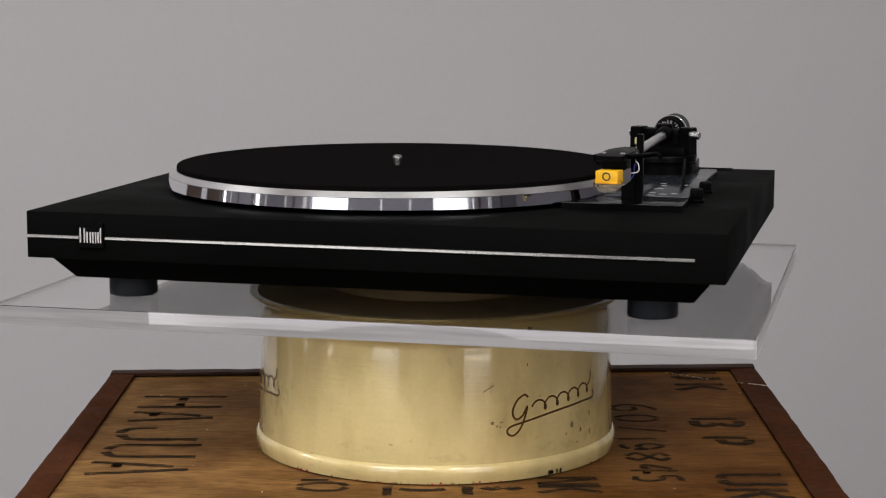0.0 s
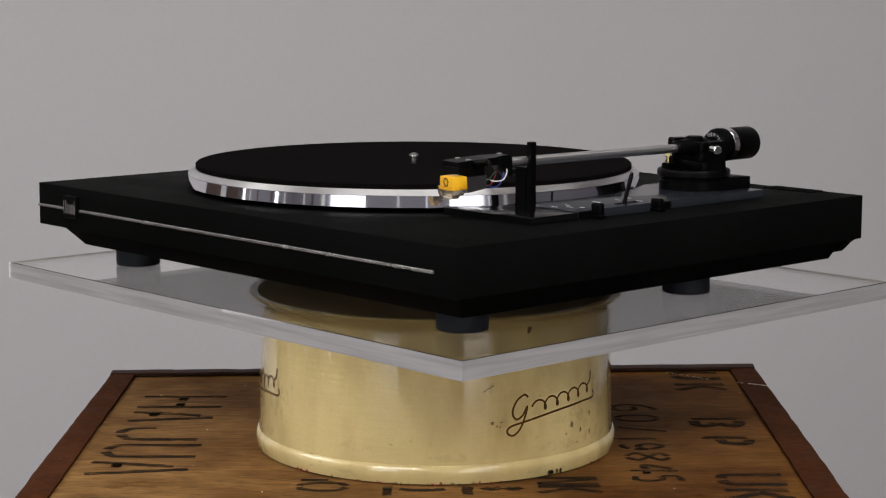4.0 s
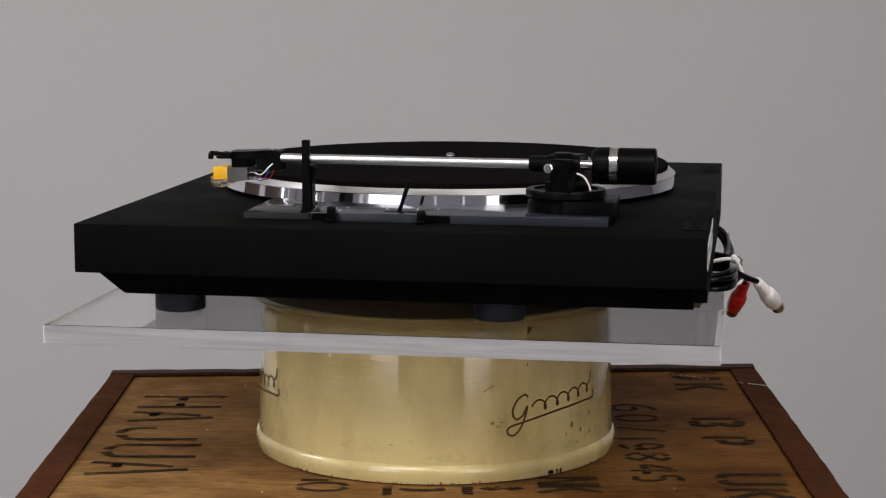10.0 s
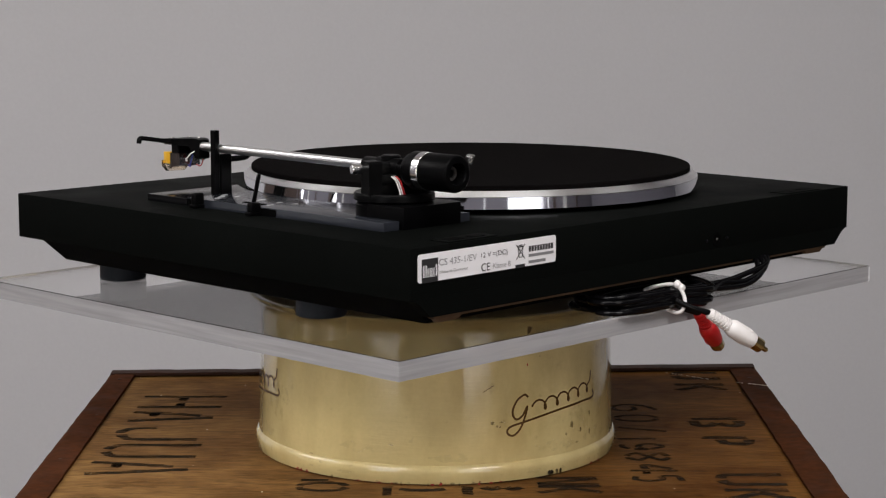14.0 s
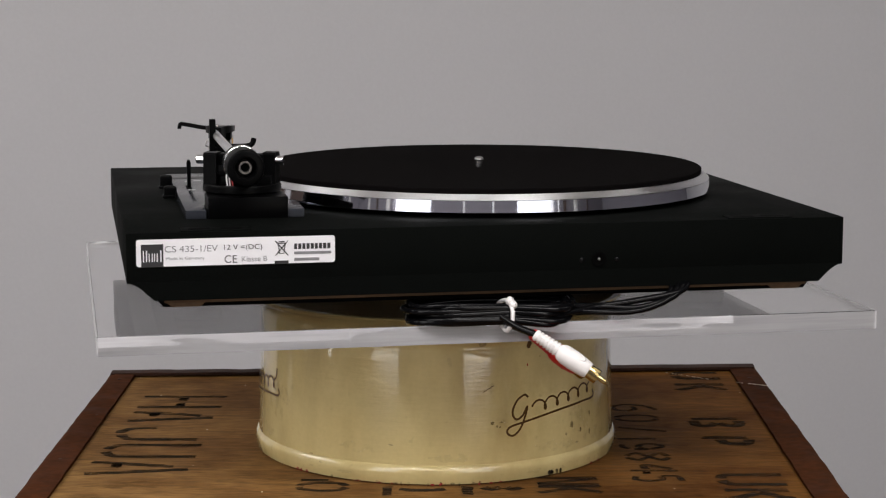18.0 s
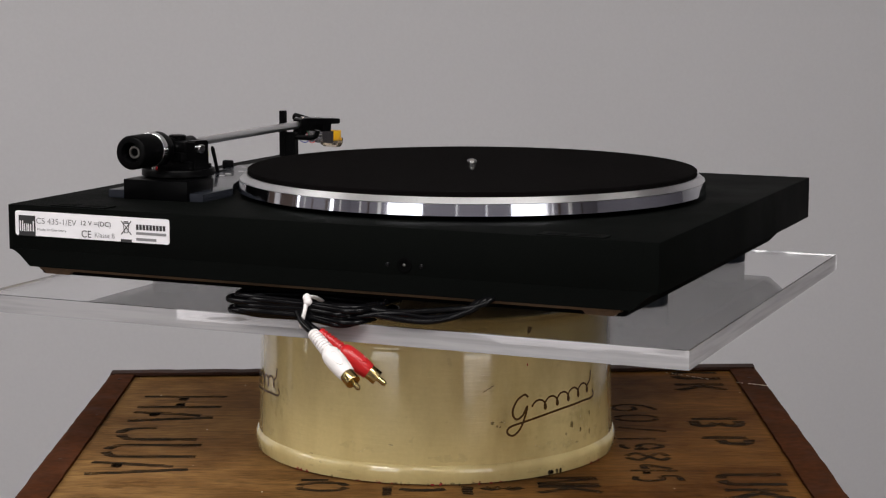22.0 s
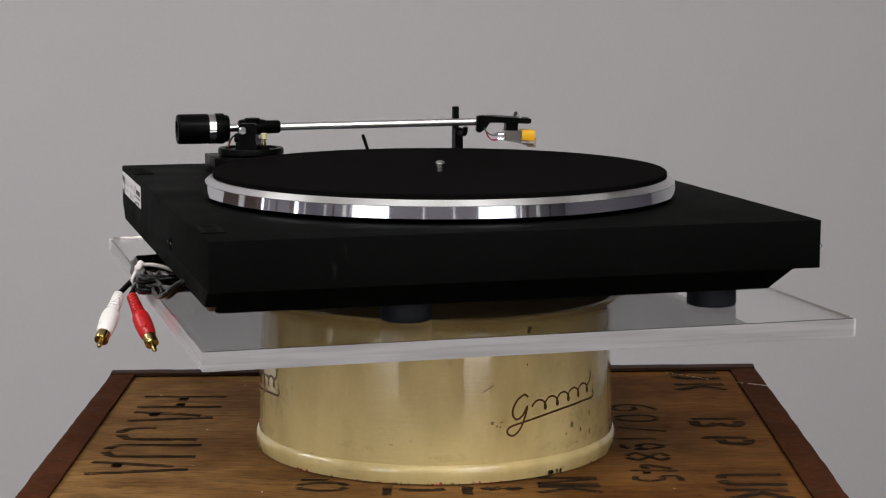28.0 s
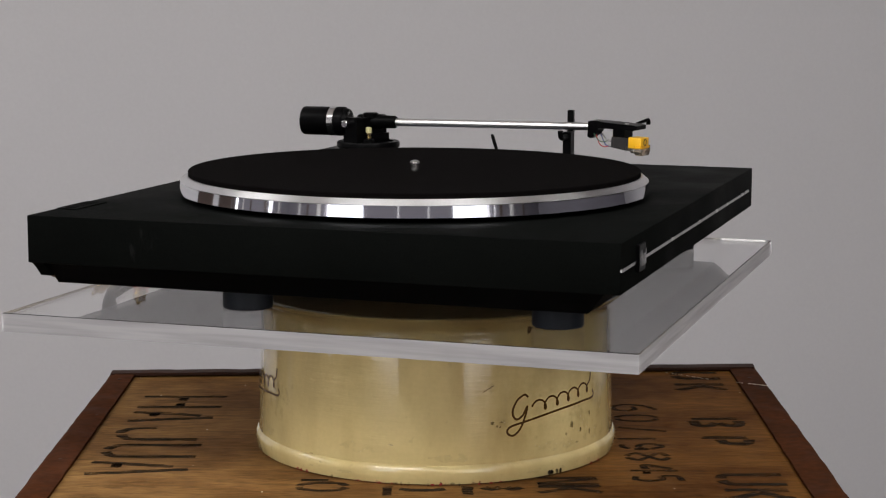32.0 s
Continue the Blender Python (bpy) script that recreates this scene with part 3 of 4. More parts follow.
# half-hidden strokes in front of the drum: short upright bars and flat dashes
for x, y, tall, wide, line in ((-0.0333, -0.1215, 0.0077, 0.020, [(0, 0.5), (1, 0.5)]), (0.0156, -0.1215, 0.0075, 0.018, [(0, 0.5), (1, 0.5)]),
                               (-0.0220, -0.1245, 0.0280, 0.006, [(0.5, 0), (0.9, 0.3), (0.9, 0.7), (0.5, 1)]), (0.0293, -0.1225, 0.0110, 0.005, [(0.2, 0), (1, 0.4), (0.2, 1)]), (0.0430, -0.1225, 0.0094, 0.005, [(0.2, 0), (1, 0.5), (0.2, 1)])):
    stencil("1", x, y, tall, wide, 0.0066, [line])

# pale flecks of paint and dust on the lid
bm = bmesh.new()
rnd = random.Random(11)
for i in range(20):
    x, y, r = rnd.uniform(-0.25, 0.25), rnd.uniform(-0.16, 0.20), rnd.uniform(0.0002, 0.0004)
    if x * x + y * y > 0.016:
        box(x - r, x + r, y - r, y + r, CT + 0.0001, CT + 0.0001 + r * (3.5 if abs(x) > 0.23 else 1), bm=bm)
tagged(part("paint_fleck", bm, M["dust"], chest, "", None), kind="stuff")
for a, b, up, r in (((0.181, 0.2165), (0.2125, 0.190), 0.0006, 0.00016), ((0.2300, 0.1680), (0.2345, 0.1655), 0.0030, 0.00022), ((0.2385, 0.1640), (0.2520, 0.1560), 0.0030, 0.00026), ((0.2525, 0.1540), (0.2540, 0.1480), 0.0024, 0.00022), ((0.100, 0.2245), (0.112, 0.2250), 0.0042, 0.0003)):
    bm = bmesh.new()
    at = 0.0
    while at < 1:       # a broken line of scraped spots
        to = min(1.0, at + rnd.uniform(0.05, 0.22))
        p, q = Vector((*a, CT + up)).lerp(Vector((*b, CT + up)), at), Vector((*a, CT + up)).lerp(Vector((*b, CT + up)), to)
        rod(p, q, r * rnd.uniform(0.5, 1.4), 6, bm=bm)
        at = to + rnd.uniform(0.01, 0.08)
    part("scratch", bm, M["dust"], chest)

# ---- the display drum ----
DB = CT + 0.0006
drum = thing("display_drum", (0, 0, DB), "round cream-painted display drum with worn rim on the chest", "display stand")
H = 0.0948


FLARE = [(0.0839, 0.1166), (0.0872, 0.1175), (0.0896, 0.1192), (0.0915, 0.1218), (0.0927, 0.1238), (0.0939, 0.1246), (0.0948, 0.1240)]


def wall_r(v):
    """The drum's radius at the height v: it narrows a little towards the top and flares out into a lip."""
    if v < FLARE[0][0]:
        return 0.1193 - 0.0029 * v / 0.1
    return float(np.interp(v, [f[0] for f in FLARE], [f[1] for f in FLARE]))


part("drum_body", lathe((0, 0, 0), (0, 0, H), [(0.10 + 0.078 * k, wall_r((0.10 + 0.078 * k) * H)) for k in range(11)] + [(v / H, r) for v, r in FLARE] + [(1.0, 0.1225), (0.995, 0.1200)], 128), M["cream"], drum, "glossy cream-painted drum wall", 50)
bm = lathe((0, 0, 0), (0, 0, 0.0120), [(0, 0.1190), (0.04, 0.1203), (0.35, 0.1212), (0.62, 0.1214), (0.76, 0.1211), (0.86, 0.1204), (0.93, 0.1197), (1.0, 0.1189)], 360)
rnd = random.Random(31)
dents = [(rnd.randint(9, 70), rnd.uniform(0, 6.28), rnd.uniform(0, 900)) for _ in range(9)]
for v in bm.verts:
    a = math.atan2(v.co.y, v.co.x)
    k = 1 + sum(math.sin(n * a + f + q * v.co.z) for n, f, q in dents) * 0.00020
    v.co.x, v.co.y = v.co.x * k, v.co.y * k
part("base_ring", bm, M["cream"], drum, "rounded cream base ring with chipped edge", 50)
part("top_disc", lathe((0, 0, 0.0925), (0, 0, 0.0946), [(0, 0.1120), (0.6, 0.1195), (1, 0.1190), (1, 0.05)], 96), M["topboard"], drum, "brown board in the top of the drum", 40)
part("turning_plate", lathe((0, 0, 0.0947), (0, 0, 0.1028), [(0, 0.060), (0.2, 0.061), (0.25, 0.070), (0.95, 0.0705), (1, 0.070)], 64), M["topboard"], drum, "round brown turning plate under the acrylic", 40)


def on_drum(u, v, lift):
    """u: degrees round the drum from the front, v: height above its base."""
    a = radians(u)
    r = wall_r(v) + lift
    return (r * math.sin(a), -r * math.cos(a), v)


def flourish(turn):
    """A slanted bronze script ornament: a looped swash, a row of small waves and a long underline."""
    bm = bmesh.new()
    k = 486.0           # degrees of turn per metre round the drum

    def place(u, v, lift):
        return on_drum(turn + 21.5 + u * k, v, lift)

    swash = [(0.0155, 0.0515, 0), (0.0130, 0.0535, 0), (0.0075, 0.0500, 0), (0.0045, 0.0430, 0), (0.0070, 0.0385, 0), (0.0115, 0.0405, 0), (0.0150, 0.0460, 0),
             (0.0130, 0.0390, 0), (0.0095, 0.0320, 0), (0.0050, 0.0285, 0), (0.0012, 0.0300, 0), (0.0020, 0.0335, 0), (0.0100, 0.0358, 0), (0.0360, 0.0402, 0), (0.0620, 0.0424, 0), (0.0740, 0.0428, 0), (0.0768, 0.0450, 0), (0.0752, 0.0478, 0)]
    stroke(bm, [p.xy for p in smooth_path(swash, 6)], 0.0014, 0.00025, place)
    waves = []
    for i in range(89):
        s = i / 88
        turns = s * 2 * math.pi * 5.0
        waves.append((0.0210 + 0.0500 * s - 0.0027 * math.cos(turns), 0.0452 + 0.0060 * s + 0.0035 * math.sin(turns)))
    waves += [(0.0722, 0.0545), (0.0729, 0.0575), (0.0735, 0.0605)]
    stroke(bm, waves, 0.0013, 0.00030, place)
    return part("script_ornament", bm, M["script"], drum, "bronze printed script ornament", None)


for turn in (0, -117, 123):
    flourish(turn)

rnd = random.Random(3)


def smudge(name, u, v, du, dv, material, n=7, lift=0.0002):
    """A ragged flat patch on the drum."""
    bm = bmesh.new()
    pts = [(u + du * math.cos(2 * math.pi * i / n) * rnd.uniform(0.55, 1.1), v + dv * math.sin(2 * math.pi * i / n) * rnd.uniform(0.55, 1.1)) for i in range(n)]
    bm.faces.new([bm.verts.new(on_drum(a, b, lift)) for a, b in pts])
    part(name, bm, material, drum, "", None)


def smear(u, v, du, dv, lift):
    """A broad dirty film that follows the drum's curve, ragged at its edge."""
    bm = bmesh.new()
    reach = [rnd.uniform(0.6, 1.1) for _ in range(18)]
    rings = []
    for k in (0.15, 0.45, 0.75, 1.0):
        rings.append([bm.verts.new(on_drum(u + du * k * w * math.cos(math.pi * i / 9), v + dv * k * w * math.sin(math.pi * i / 9), lift)) for i, w in enumerate(reach)])
    bm.faces.new(rings[0])
    for a, b in zip(rings, rings[1:]):
        for i in range(18):
            bm.faces.new((a[i], b[i], b[(i + 1) % 18], a[(i + 1) % 18]))
    part("smear", bm, M["smear"], drum, "", 60)


smudge("paint_chip", 28.9, 0.0722, 0.35, 0.0011, M["chipred"])
smudge("paint_chip", 33.5, 0.0765, 0.25, 0.0005, M["soot"])
for u, v, du, dv in ((46.5, 0.0289, 0.9, 0.0026), (51, 0.0245, 0.6, 0.0016), (56, 0.0330, 0.4, 0.0030), (56, 0.0216, 0.6, 0.0022), (44, 0.0240, 0.7, 0.0010), (17.3, 0.0372, 0.8, 0.0014), (18.6, 0.0352, 0.5, 0.0010), (19.6, 0.0346, 0.35, 0.0008), (49, 0.0170, 0.9, 0.0008), (-13.5, 0.0242, 0.8, 0.0006), (-41, 0.0125, 1.1, 0.0006), (20, 0.0375, 0.6, 0.0006), (-72, 0.045, 0.6, 0.004), (-67, 0.031, 0.3, 0.0012)):
    smudge("scuff", u, v, du, dv, M["soot"])
for u, v, du, dv in ((52, 0.030, 8, 0.011), (62, 0.045, 7, 0.014), (60, 0.020, 9, 0.006), (40, 0.0185, 9, 0.0045), (22, 0.038, 4.5, 0.006), (-60, 0.040, 8, 0.014), (-66, 0.020, 6, 0.006), (-24, 0.021, 7, 0.004), (4, 0.0165, 8, 0.003), (66, 0.070, 8, 0.010)):
    smear(u, v, du, dv, 0.00012)
for i in range(16):
    smear(rnd.uniform(-70, 70), rnd.uniform(0.003, 0.009), rnd.uniform(1.0, 4.5), rnd.uniform(0.0012, 0.003), 0.0022)
smudge("paint_chip", 29.5, 0.0850, 1.0, 0.0026, M["script"], 10)
smudge("scuff", 14.0, 0.0868, 1.3, 0.0022, M["soot"])
bm = bmesh.new()
stroke(bm, [(14.2 + 0.45 * i, 0.0570 + 0.0005 * i + 0.0002 * math.sin(i * 2.3)) for i in range(9)], 0.0005, 0.0002, on_drum)
part("scratch", bm, M["script"], drum, "", None)
for i in range(34):
    u = rnd.uniform(-75, 75)
    smudge("rim_chip", u, rnd.uniform(0.0004, 0.0012), rnd.uniform(0.2, 0.9), rnd.uniform(0.0005, 0.0016), rnd.choice((M["soot"], M["soot"], M["chipred"])), 6, 0.0019)
for u in (-46, -44.5, -42, 13, 1.5):
    smudge("rim_chip", u, 0.0010, 0.7, 0.0014, M["chipred"], 8, 0.0020)
for u in (37, 39, 40.5, 36):
    smudge("rim_chip", u, 0.0022, 0.8, 0.0018, M["stencil"], 8, 0.0020)

# ---- the turning acrylic plate ----
PT = 0.0155
plate = thing("acrylic_plate", (0, 0, Z0), "thick clear acrylic plate with sawn edges on the drum", "stand plate")


def sawn_slab(x0, x1, y0, y1, z0, z1, seed):
    """A plate whose four upright edges carry the shallow slanting waves of the saw."""
    rnd = random.Random(seed)
    corners = [Vector(p) for p in ((x0, y0), (x1, y0), (x1, y1), (x0, y1))]
    sides = []
    for a, b in zip(corners, corners[1:] + corners[:1]):
        waves = []
        for _ in range(9):
            along, up = rnd.uniform(0.010, 0.035), rnd.uniform(1.0, 3.0)
            waves.append((2 * math.pi / along * rnd.choice((-1, 1, 1)), 2 * math.pi / up, rnd.uniform(0, 6.28), 0.004 * along / (2 * math.pi)))
        sides.append((a, b, waves))
    rings = []
    for j in range(5):
        z = z0 + (z1 - z0) * j / 4
        loop = []
        for a, b, waves in sides:
            long = (b - a).length
            out = Vector((b.y - a.y, a.x - b.x)) / long
            n = int(long / 0.0012)
            for i in range(n):
                d = long * i / n
                fade = min(1.0, d / 0.004, (long - d) / 0.004)
                h = sum(w * math.sin(k * d + q * z + f) for k, q, f, w in waves)
                p = a.lerp(b, i / n) + out * (h * fade - 0.0003)
                loop.append((p.x, p.y, z))
        rings.append(loop)
    return loft(rings)


bm = sawn_slab(-0.2290, 0.2267, -0.1889, 0.1918, PT - 0.0111, PT, 17)
bmesh.ops.rotate(bm, verts=bm.verts[:], cent=(0, 0, 0), matrix=Matrix.Rotation(radians(0.24), 3, "Z"))
bm.normal_update()
for f in bm.faces:
    f.material_index = 0 if abs(f.normal.z) > 0.9 else 1
slab_ob = part("acrylic_slab", bm, [M["acrylic"], M["sawn"]], plate, "clear acrylic with pale sawn edges", 40)
slab_ob.visible_shadow = False
rim_xy = [Matrix.Rotation(radians(0.24), 2) @ Vector(p) for p in ((-0.2295, -0.1894), (0.2272, -0.1894), (0.2272, 0.1923), (-0.2295, 0.1923))]
for k in range(4):      # the matt bloom that the saw left on each edge
    a, b = rim_xy[k], rim_xy[(k + 1) % 4]
    bm = bmesh.new()
    bm.faces.new([bm.verts.new(p) for p in ((a.x, a.y, PT - 0.0109), (b.x, b.y, PT - 0.0109), (b.x, b.y, PT - 0.0002), (a.x, a.y, PT - 0.0002))])
    skin = part("frosted_edge", bm, M["frost"], slab_ob, "faint matt bloom on the sawn edge", None)
    skin.visible_shadow = False

# ---- the record player ----
player = thing("record_player", (0, 0, Z0), "black record player with silver platter rim standing on an acrylic plate", "record player")
X0, X1, Y0, Y1, ZB, ZT = -0.2107, 0.2093, -0.1757, 0.1844, 0.0430, 0.0713
SX, SY = -0.0279, 0.0051       # spindle
part("plinth", box(X0, X1, Y0, Y1, ZB, ZT, 0.0006, 2), M["vinyl"], player, "black vinyl-covered plinth")


def ring(x, y0, y1, z):
    return [(-x, y0, z), (x, y0, z), (x, y1, z), (-x, y1, z)]


part("underside_tray", loft([ring(0.1895, -0.1520, 0.1768, 0.0283), ring(0.1895, -0.1530, 0.1768, 0.0287), ring(0.2005, -0.1650, 0.1768, 0.0425), ring(0.2008, -0.1660, 0.1768, ZB - 0.0003)]), M["tray"], player, "black chamfered underside")
cove = [(0.2090, ZB + 0.0009), (0.2046, 0.0417), (0.2018, 0.0397), (0.1950, 0.0332)]
back_profile = [(x - 0.0007, z) for x, z in cove] + [(-x - 0.0007, z) for x, z in reversed(cove)]
part("back_panel", loft([[(x, y, z) for x, z in back_profile] for y in (0.1772, Y1 + 0.0001)]), M["vinyl"], player, "", None)
part("base_board", loft([ring(0.1885, 0.1772, 0.1815, 0.0312), ring(0.1890, 0.1772, 0.1820, 0.0330)]), M["fibre"], player, "bare brown fibreboard edge")
for sx in (-1, 1):
    block = part("corner_block", loft([ring(0.0080, 0, 0.0034, 0.0288), ring(0.0105, 0, 0.0034, 0.0311)]), M["fibre"], player, "small brown fibreboard corner block")
    block.location = (sx * 0.1765, 0.1772, 0)
for x, y in ((0.1625, -0.1273), (-0.1624, -0.1283), (0.1629, 0.0646), (-0.1643, 0.0631)):
    part("foot", lathe((x, y, PT), (x, y, 0.0288), [(0, 0.0142), (0.04, 0.0148), (0.10, 0.0150), (0.95, 0.0148), (1, 0.0146)], 40), M["foot"], player, "round dark rubber foot")

# pale scuffs on the plinth's side
rnd = random.Random(21)
for y, z, dy, dz in ((0.1075, 0.0600, 0.0022, 0.0075), (0.1030, 0.0590, 0.0022, 0.0050), (0.1150, 0.0525, 0.0022, 0.0060), (0.0990, 0.0610, 0.0015, 0.0030)):
    bm = bmesh.new()
    bm.faces.new([bm.verts.new((X0 - 0.0002, y + dy * math.cos(a) * rnd.uniform(0.6, 1) + 0.25 * dz * math.sin(a), z + dz * math.sin(a) * rnd.uniform(0.7, 1))) for a in np.linspace(0, 2 * math.pi, 13)[:-1]])
    part("scuff", bm, M["scuff"], player, "", None)

# front trim and badge
part("trim_strip", box(X0 - 0.0002, -0.1763, Y0 - 0.0009, Y0 + 0.0005, 0.0553, 0.0572, 0.0003, 1), M["steel"], player, "thin silver trim line")
part("trim_strip", box(-0.1598, 0.1920, Y0 - 0.0009, Y0 + 0.0005, 0.0553, 0.0572, 0.0003, 1), M["steel"], player, "thin silver trim line")
badge = part("badge", box(-0.1760, -0.1602, Y0 - 0.0022, Y0 + 0.0005, 0.0505, 0.0657, 0.0004, 1), M["plastic"], player, "small black badge with silver bars")
for x, h in ((-0.1746, 0.0090), (-0.1720, 0.0090), (-0.1702, 0.0066), (-0.1681, 0.0066), (-0.1665, 0.0066), (-0.1647, 0.0066), (-0.1631, 0.0066), (-0.1616, 0.0090)):
    part("bar", box(x - 0.00050, x + 0.00050, Y0 - 0.0027, Y0 - 0.0020, 0.0536, 0.0536 + h), M["steel"], badge)

# platter
# a black ring stands in for the shadow in the gap under the platter
part("platter_shadow_ring", lathe((SX, SY, ZT), (SX, SY, 0.0744), [(0, 0.138), (1, 0.138)], 96), M["tray"], player, "black ring drawn as the shadow gap under the platter")
part("platter_rim", lathe((SX, SY, 0.0741), (SX, SY, 0.0820), [(0, 0.1495), (0.02, 0.1523), (0.05, 0.1526), (0.92, 0.1515), (0.935, 0.1511), (0.94, 0.145)], 256), M["rim"], player, "polished aluminium platter rim", 12)
bevel = part("platter_bevel", lathe((0, 0, 0.0815), (0, 0, 0.0849), [(0, 0.1506), (0.05, 0.1515), (1, 0.1475), (1, 0.140)], 192), M["bevel"], player, "brushed aluminium bevel of the platter", 30)
bevel.location = (SX, SY, 0)
part("platter_mat", lathe((SX, SY, 0.0843), (SX, SY, 0.0880), [(0, 0.1460), (0.1, 0.1465), (0.85, 0.1465), (1, 0.1459), (0.97, 0.135), (0.55, 0.05)], 160), M["rubber"], player, "flat black platter mat", 40)
spindle = part("spindle", lathe((SX, SY, 0.0860), (SX, SY, 0.0932), [(0, 0.0026), (0.70, 0.0026), (0.71, 0.0032), (0.84, 0.0031), (0.94, 0.0022), (1, 0.0010)], 28), M["steel"], player, "small steel centre spindle", 40)

# back: label, socket, hinge sockets
BACKM = Matrix(((-1, 0, 0, 0), (0, 0, 1, 0), (0, 1, 0, 0), (0, 0, 0, 1)))
LX, LZ, LW, LH = 0.2038, 0.0677, 0.1106, 0.0152


def rounded(w, h, r):
    out = []
    for cx, cz, a0 in ((w - r, h - r, 0), (r, h - r, 90), (r, r, 180), (w - r, r, 270)):
        out += [(cx + r * math.cos(radians(a0 + 22.5 * i)), cz + r * math.sin(radians(a0 + 22.5 * i))) for i in range(5)]
    return out


lab = part("type_label", loft([[(LX - u, y, LZ - LH + v) for u, v in rounded(LW, LH, 0.0015)] for y in (Y1 - 0.0002, Y1 + 0.0004)]), M["label"], player, "white printed type label", None)


def on_label(x0, x1, y0, y1):
    """From the label's own units (1040 wide, 140 high, y down) to its face: left, bottom, width, height."""
    return LX - x0 / 1040 * LW, LZ - y1 / 140 * LH, (x1 - x0) / 1040 * LW, (y1 - y0) / 140 * LH


def label_bar(name, x0, x1, y0, y1, material, lift=0.0):
    x, z, w, h = on_label(x0, x1, y0, y1)
    return part(name, box(x - w, x, Y1 + 0.0002, Y1 + 0.0006 + lift, z, z + h), material, lab, "", None)


def label_text(body, x0, x1, y0, y1, material):
    x, z, w, h = on_label(x0, x1, y0, y1)
    lettering("print", body, w, h, Matrix.Translation((x, Y1 + 0.0006, z)) @ BACKM, material, lab)


label_bar("black_block", 25, 140, 25, 142, M["ink"])
for x0, x1, y0 in ((34, 40, 56), (50, 56, 56), (64, 69, 72), (80, 85, 72), (92, 97, 72), (106, 111, 72), (124, 130, 56)):
    label_bar("bar", x0, x1, y0, 115, M["label"], 0.0003)
label_text("CS 435-1/EV", 147, 423, 35, 68, M["inkgrey"])
label_text("Made in Germany", 153, 355, 92, 112, M["inkgrey"])
label_text("12 V =(DC)", 455, 655, 35, 70, M["ink"])
label_text("CE", 457, 522, 90, 130, M["ink"])
label_text("Klasse B", 547, 680, 98, 125, M["inkgrey"])
label_bar("black_block", 720, 793, 125, 142, M["ink"])
for i in range(9):
    label_bar("bar", 823 + 22 * i, 823 + 22 * i + 16, 38, 67, M["ink"])
label_bar("bar", 823, 1020, 80, 94, M["inkgrey"])
label_bar("bar", 823, 955, 113, 128, M["inkgrey"])
bx, bz, bw, bh = on_label(720, 795, 20, 100)
bm = bmesh.new()
face = lambda u, v, lift: (bx - u * bw, Y1 + 0.0005 + lift, bz + v * bh)
for line in ([(0.05, 0.02), (0.95, 0.98)], [(0.95, 0.02), (0.05, 0.98)], [(0.25, 0.78), (0.35, 0.15), (0.65, 0.15), (0.75, 0.78)], [(0.18, 0.82), (0.82, 0.82)], [(0.3, 0.92), (0.7, 0.92)]):
    stroke(bm, line, 0.07, 0.0001, face)
part("bin_symbol", bm, M["ink"], lab, "", None)

sock = part("power_socket", lathe((-0.0609, Y1 - 0.0002, 0.0498), (-0.0609, Y1 + 0.0012, 0.0498), [(0, 0.0046), (0.4, 0.0045), (0.6, 0.0042), (0.6, 0.0030), (0.2, 0.0029), (0.2, 0.001)], 28), M["tray"], player, "small round black power socket")
part("pin", rod((-0.0609, Y1, 0.0500), (-0.0609, Y1 + 0.0008, 0.0500), 0.0008, 12, 0.0003), M["darksteel"], sock)
for sx in (-1, 1):
    part("screw", rod((-0.0609 + sx * 0.0105, Y1 - 0.0002, 0.0497), (-0.0609 + sx * 0.0105, Y1 + 0.0007, 0.0497), 0.0013, 12, 0.0004), M["gloss"], player)
    hinge = part("hinge_socket", box(*sorted((sx * 0.140, sx * 0.179)), 0.1692, 0.1830, ZT - 0.0004, ZT + 0.0007, 0.0003, 1), M["vinyl"], player, "flat black lid hinge socket")
    for k in (-1, 1):
        part("slot", box(sx * 0.1595 + k * 0.009 - 0.006, sx * 0.1595 + k * 0.009 + 0.006, 0.1730, 0.1795, ZT + 0.0004, ZT + 0.0009), M["tray"], hinge)

# control plate beside the platter
def arc_x(y, r=0.1562):
    return SX + math.sqrt(r * r - (y - SY) ** 2)


arc = [(arc_x(y), y) for y in np.linspace(0.090, -0.0452, 18)]
control = part("control_plate", slab([(0.1728, -0.0452), (0.1728, 0.1275), (0.1610, 0.1275), (0.1610, 0.1000), (0.1130, 0.1000), (0.1130, 0.1275), (0.1035, 0.1275)] + arc, ZT - 0.0003, 0.0763, 0.0003), M["grey"], player, "slate grey lacquered control plate", 30)
arc2 = [(arc_x(y), y) for y in np.linspace(-0.0458, -0.0848, 10)]
part("rest_base", slab([(0.1735, -0.0848), (0.1735, -0.0458)] + arc2, ZT - 0.0003, 0.0757, 0.0004), M["gloss"], player, "glossy black plastic base of the arm rest", 30)
for y, top, s0, s1 in ((-0.0318, 0.0806, -0.0128, -0.0026), (0.0209, 0.0792, 0.0026, 0.0160)):
    knob = part("control_knob", box(0.1722, 0.1802, y - 0.0023, y + 0.0023, ZT + 0.0004, top, 0.0014, 3), M["plastic"], player, "small black sliding knob")
    part("knob_foot", box(0.1724, 0.1812, y - 0.0027, y + 0.0027, ZT + 0.0003, ZT + 0.0024, 0.0008, 2), M["plastic"], knob)
    part("slot", box(0.1722, 0.1734, y + s0, y + s1, ZT + 0.0003, 0.0757), M["tray"], player)
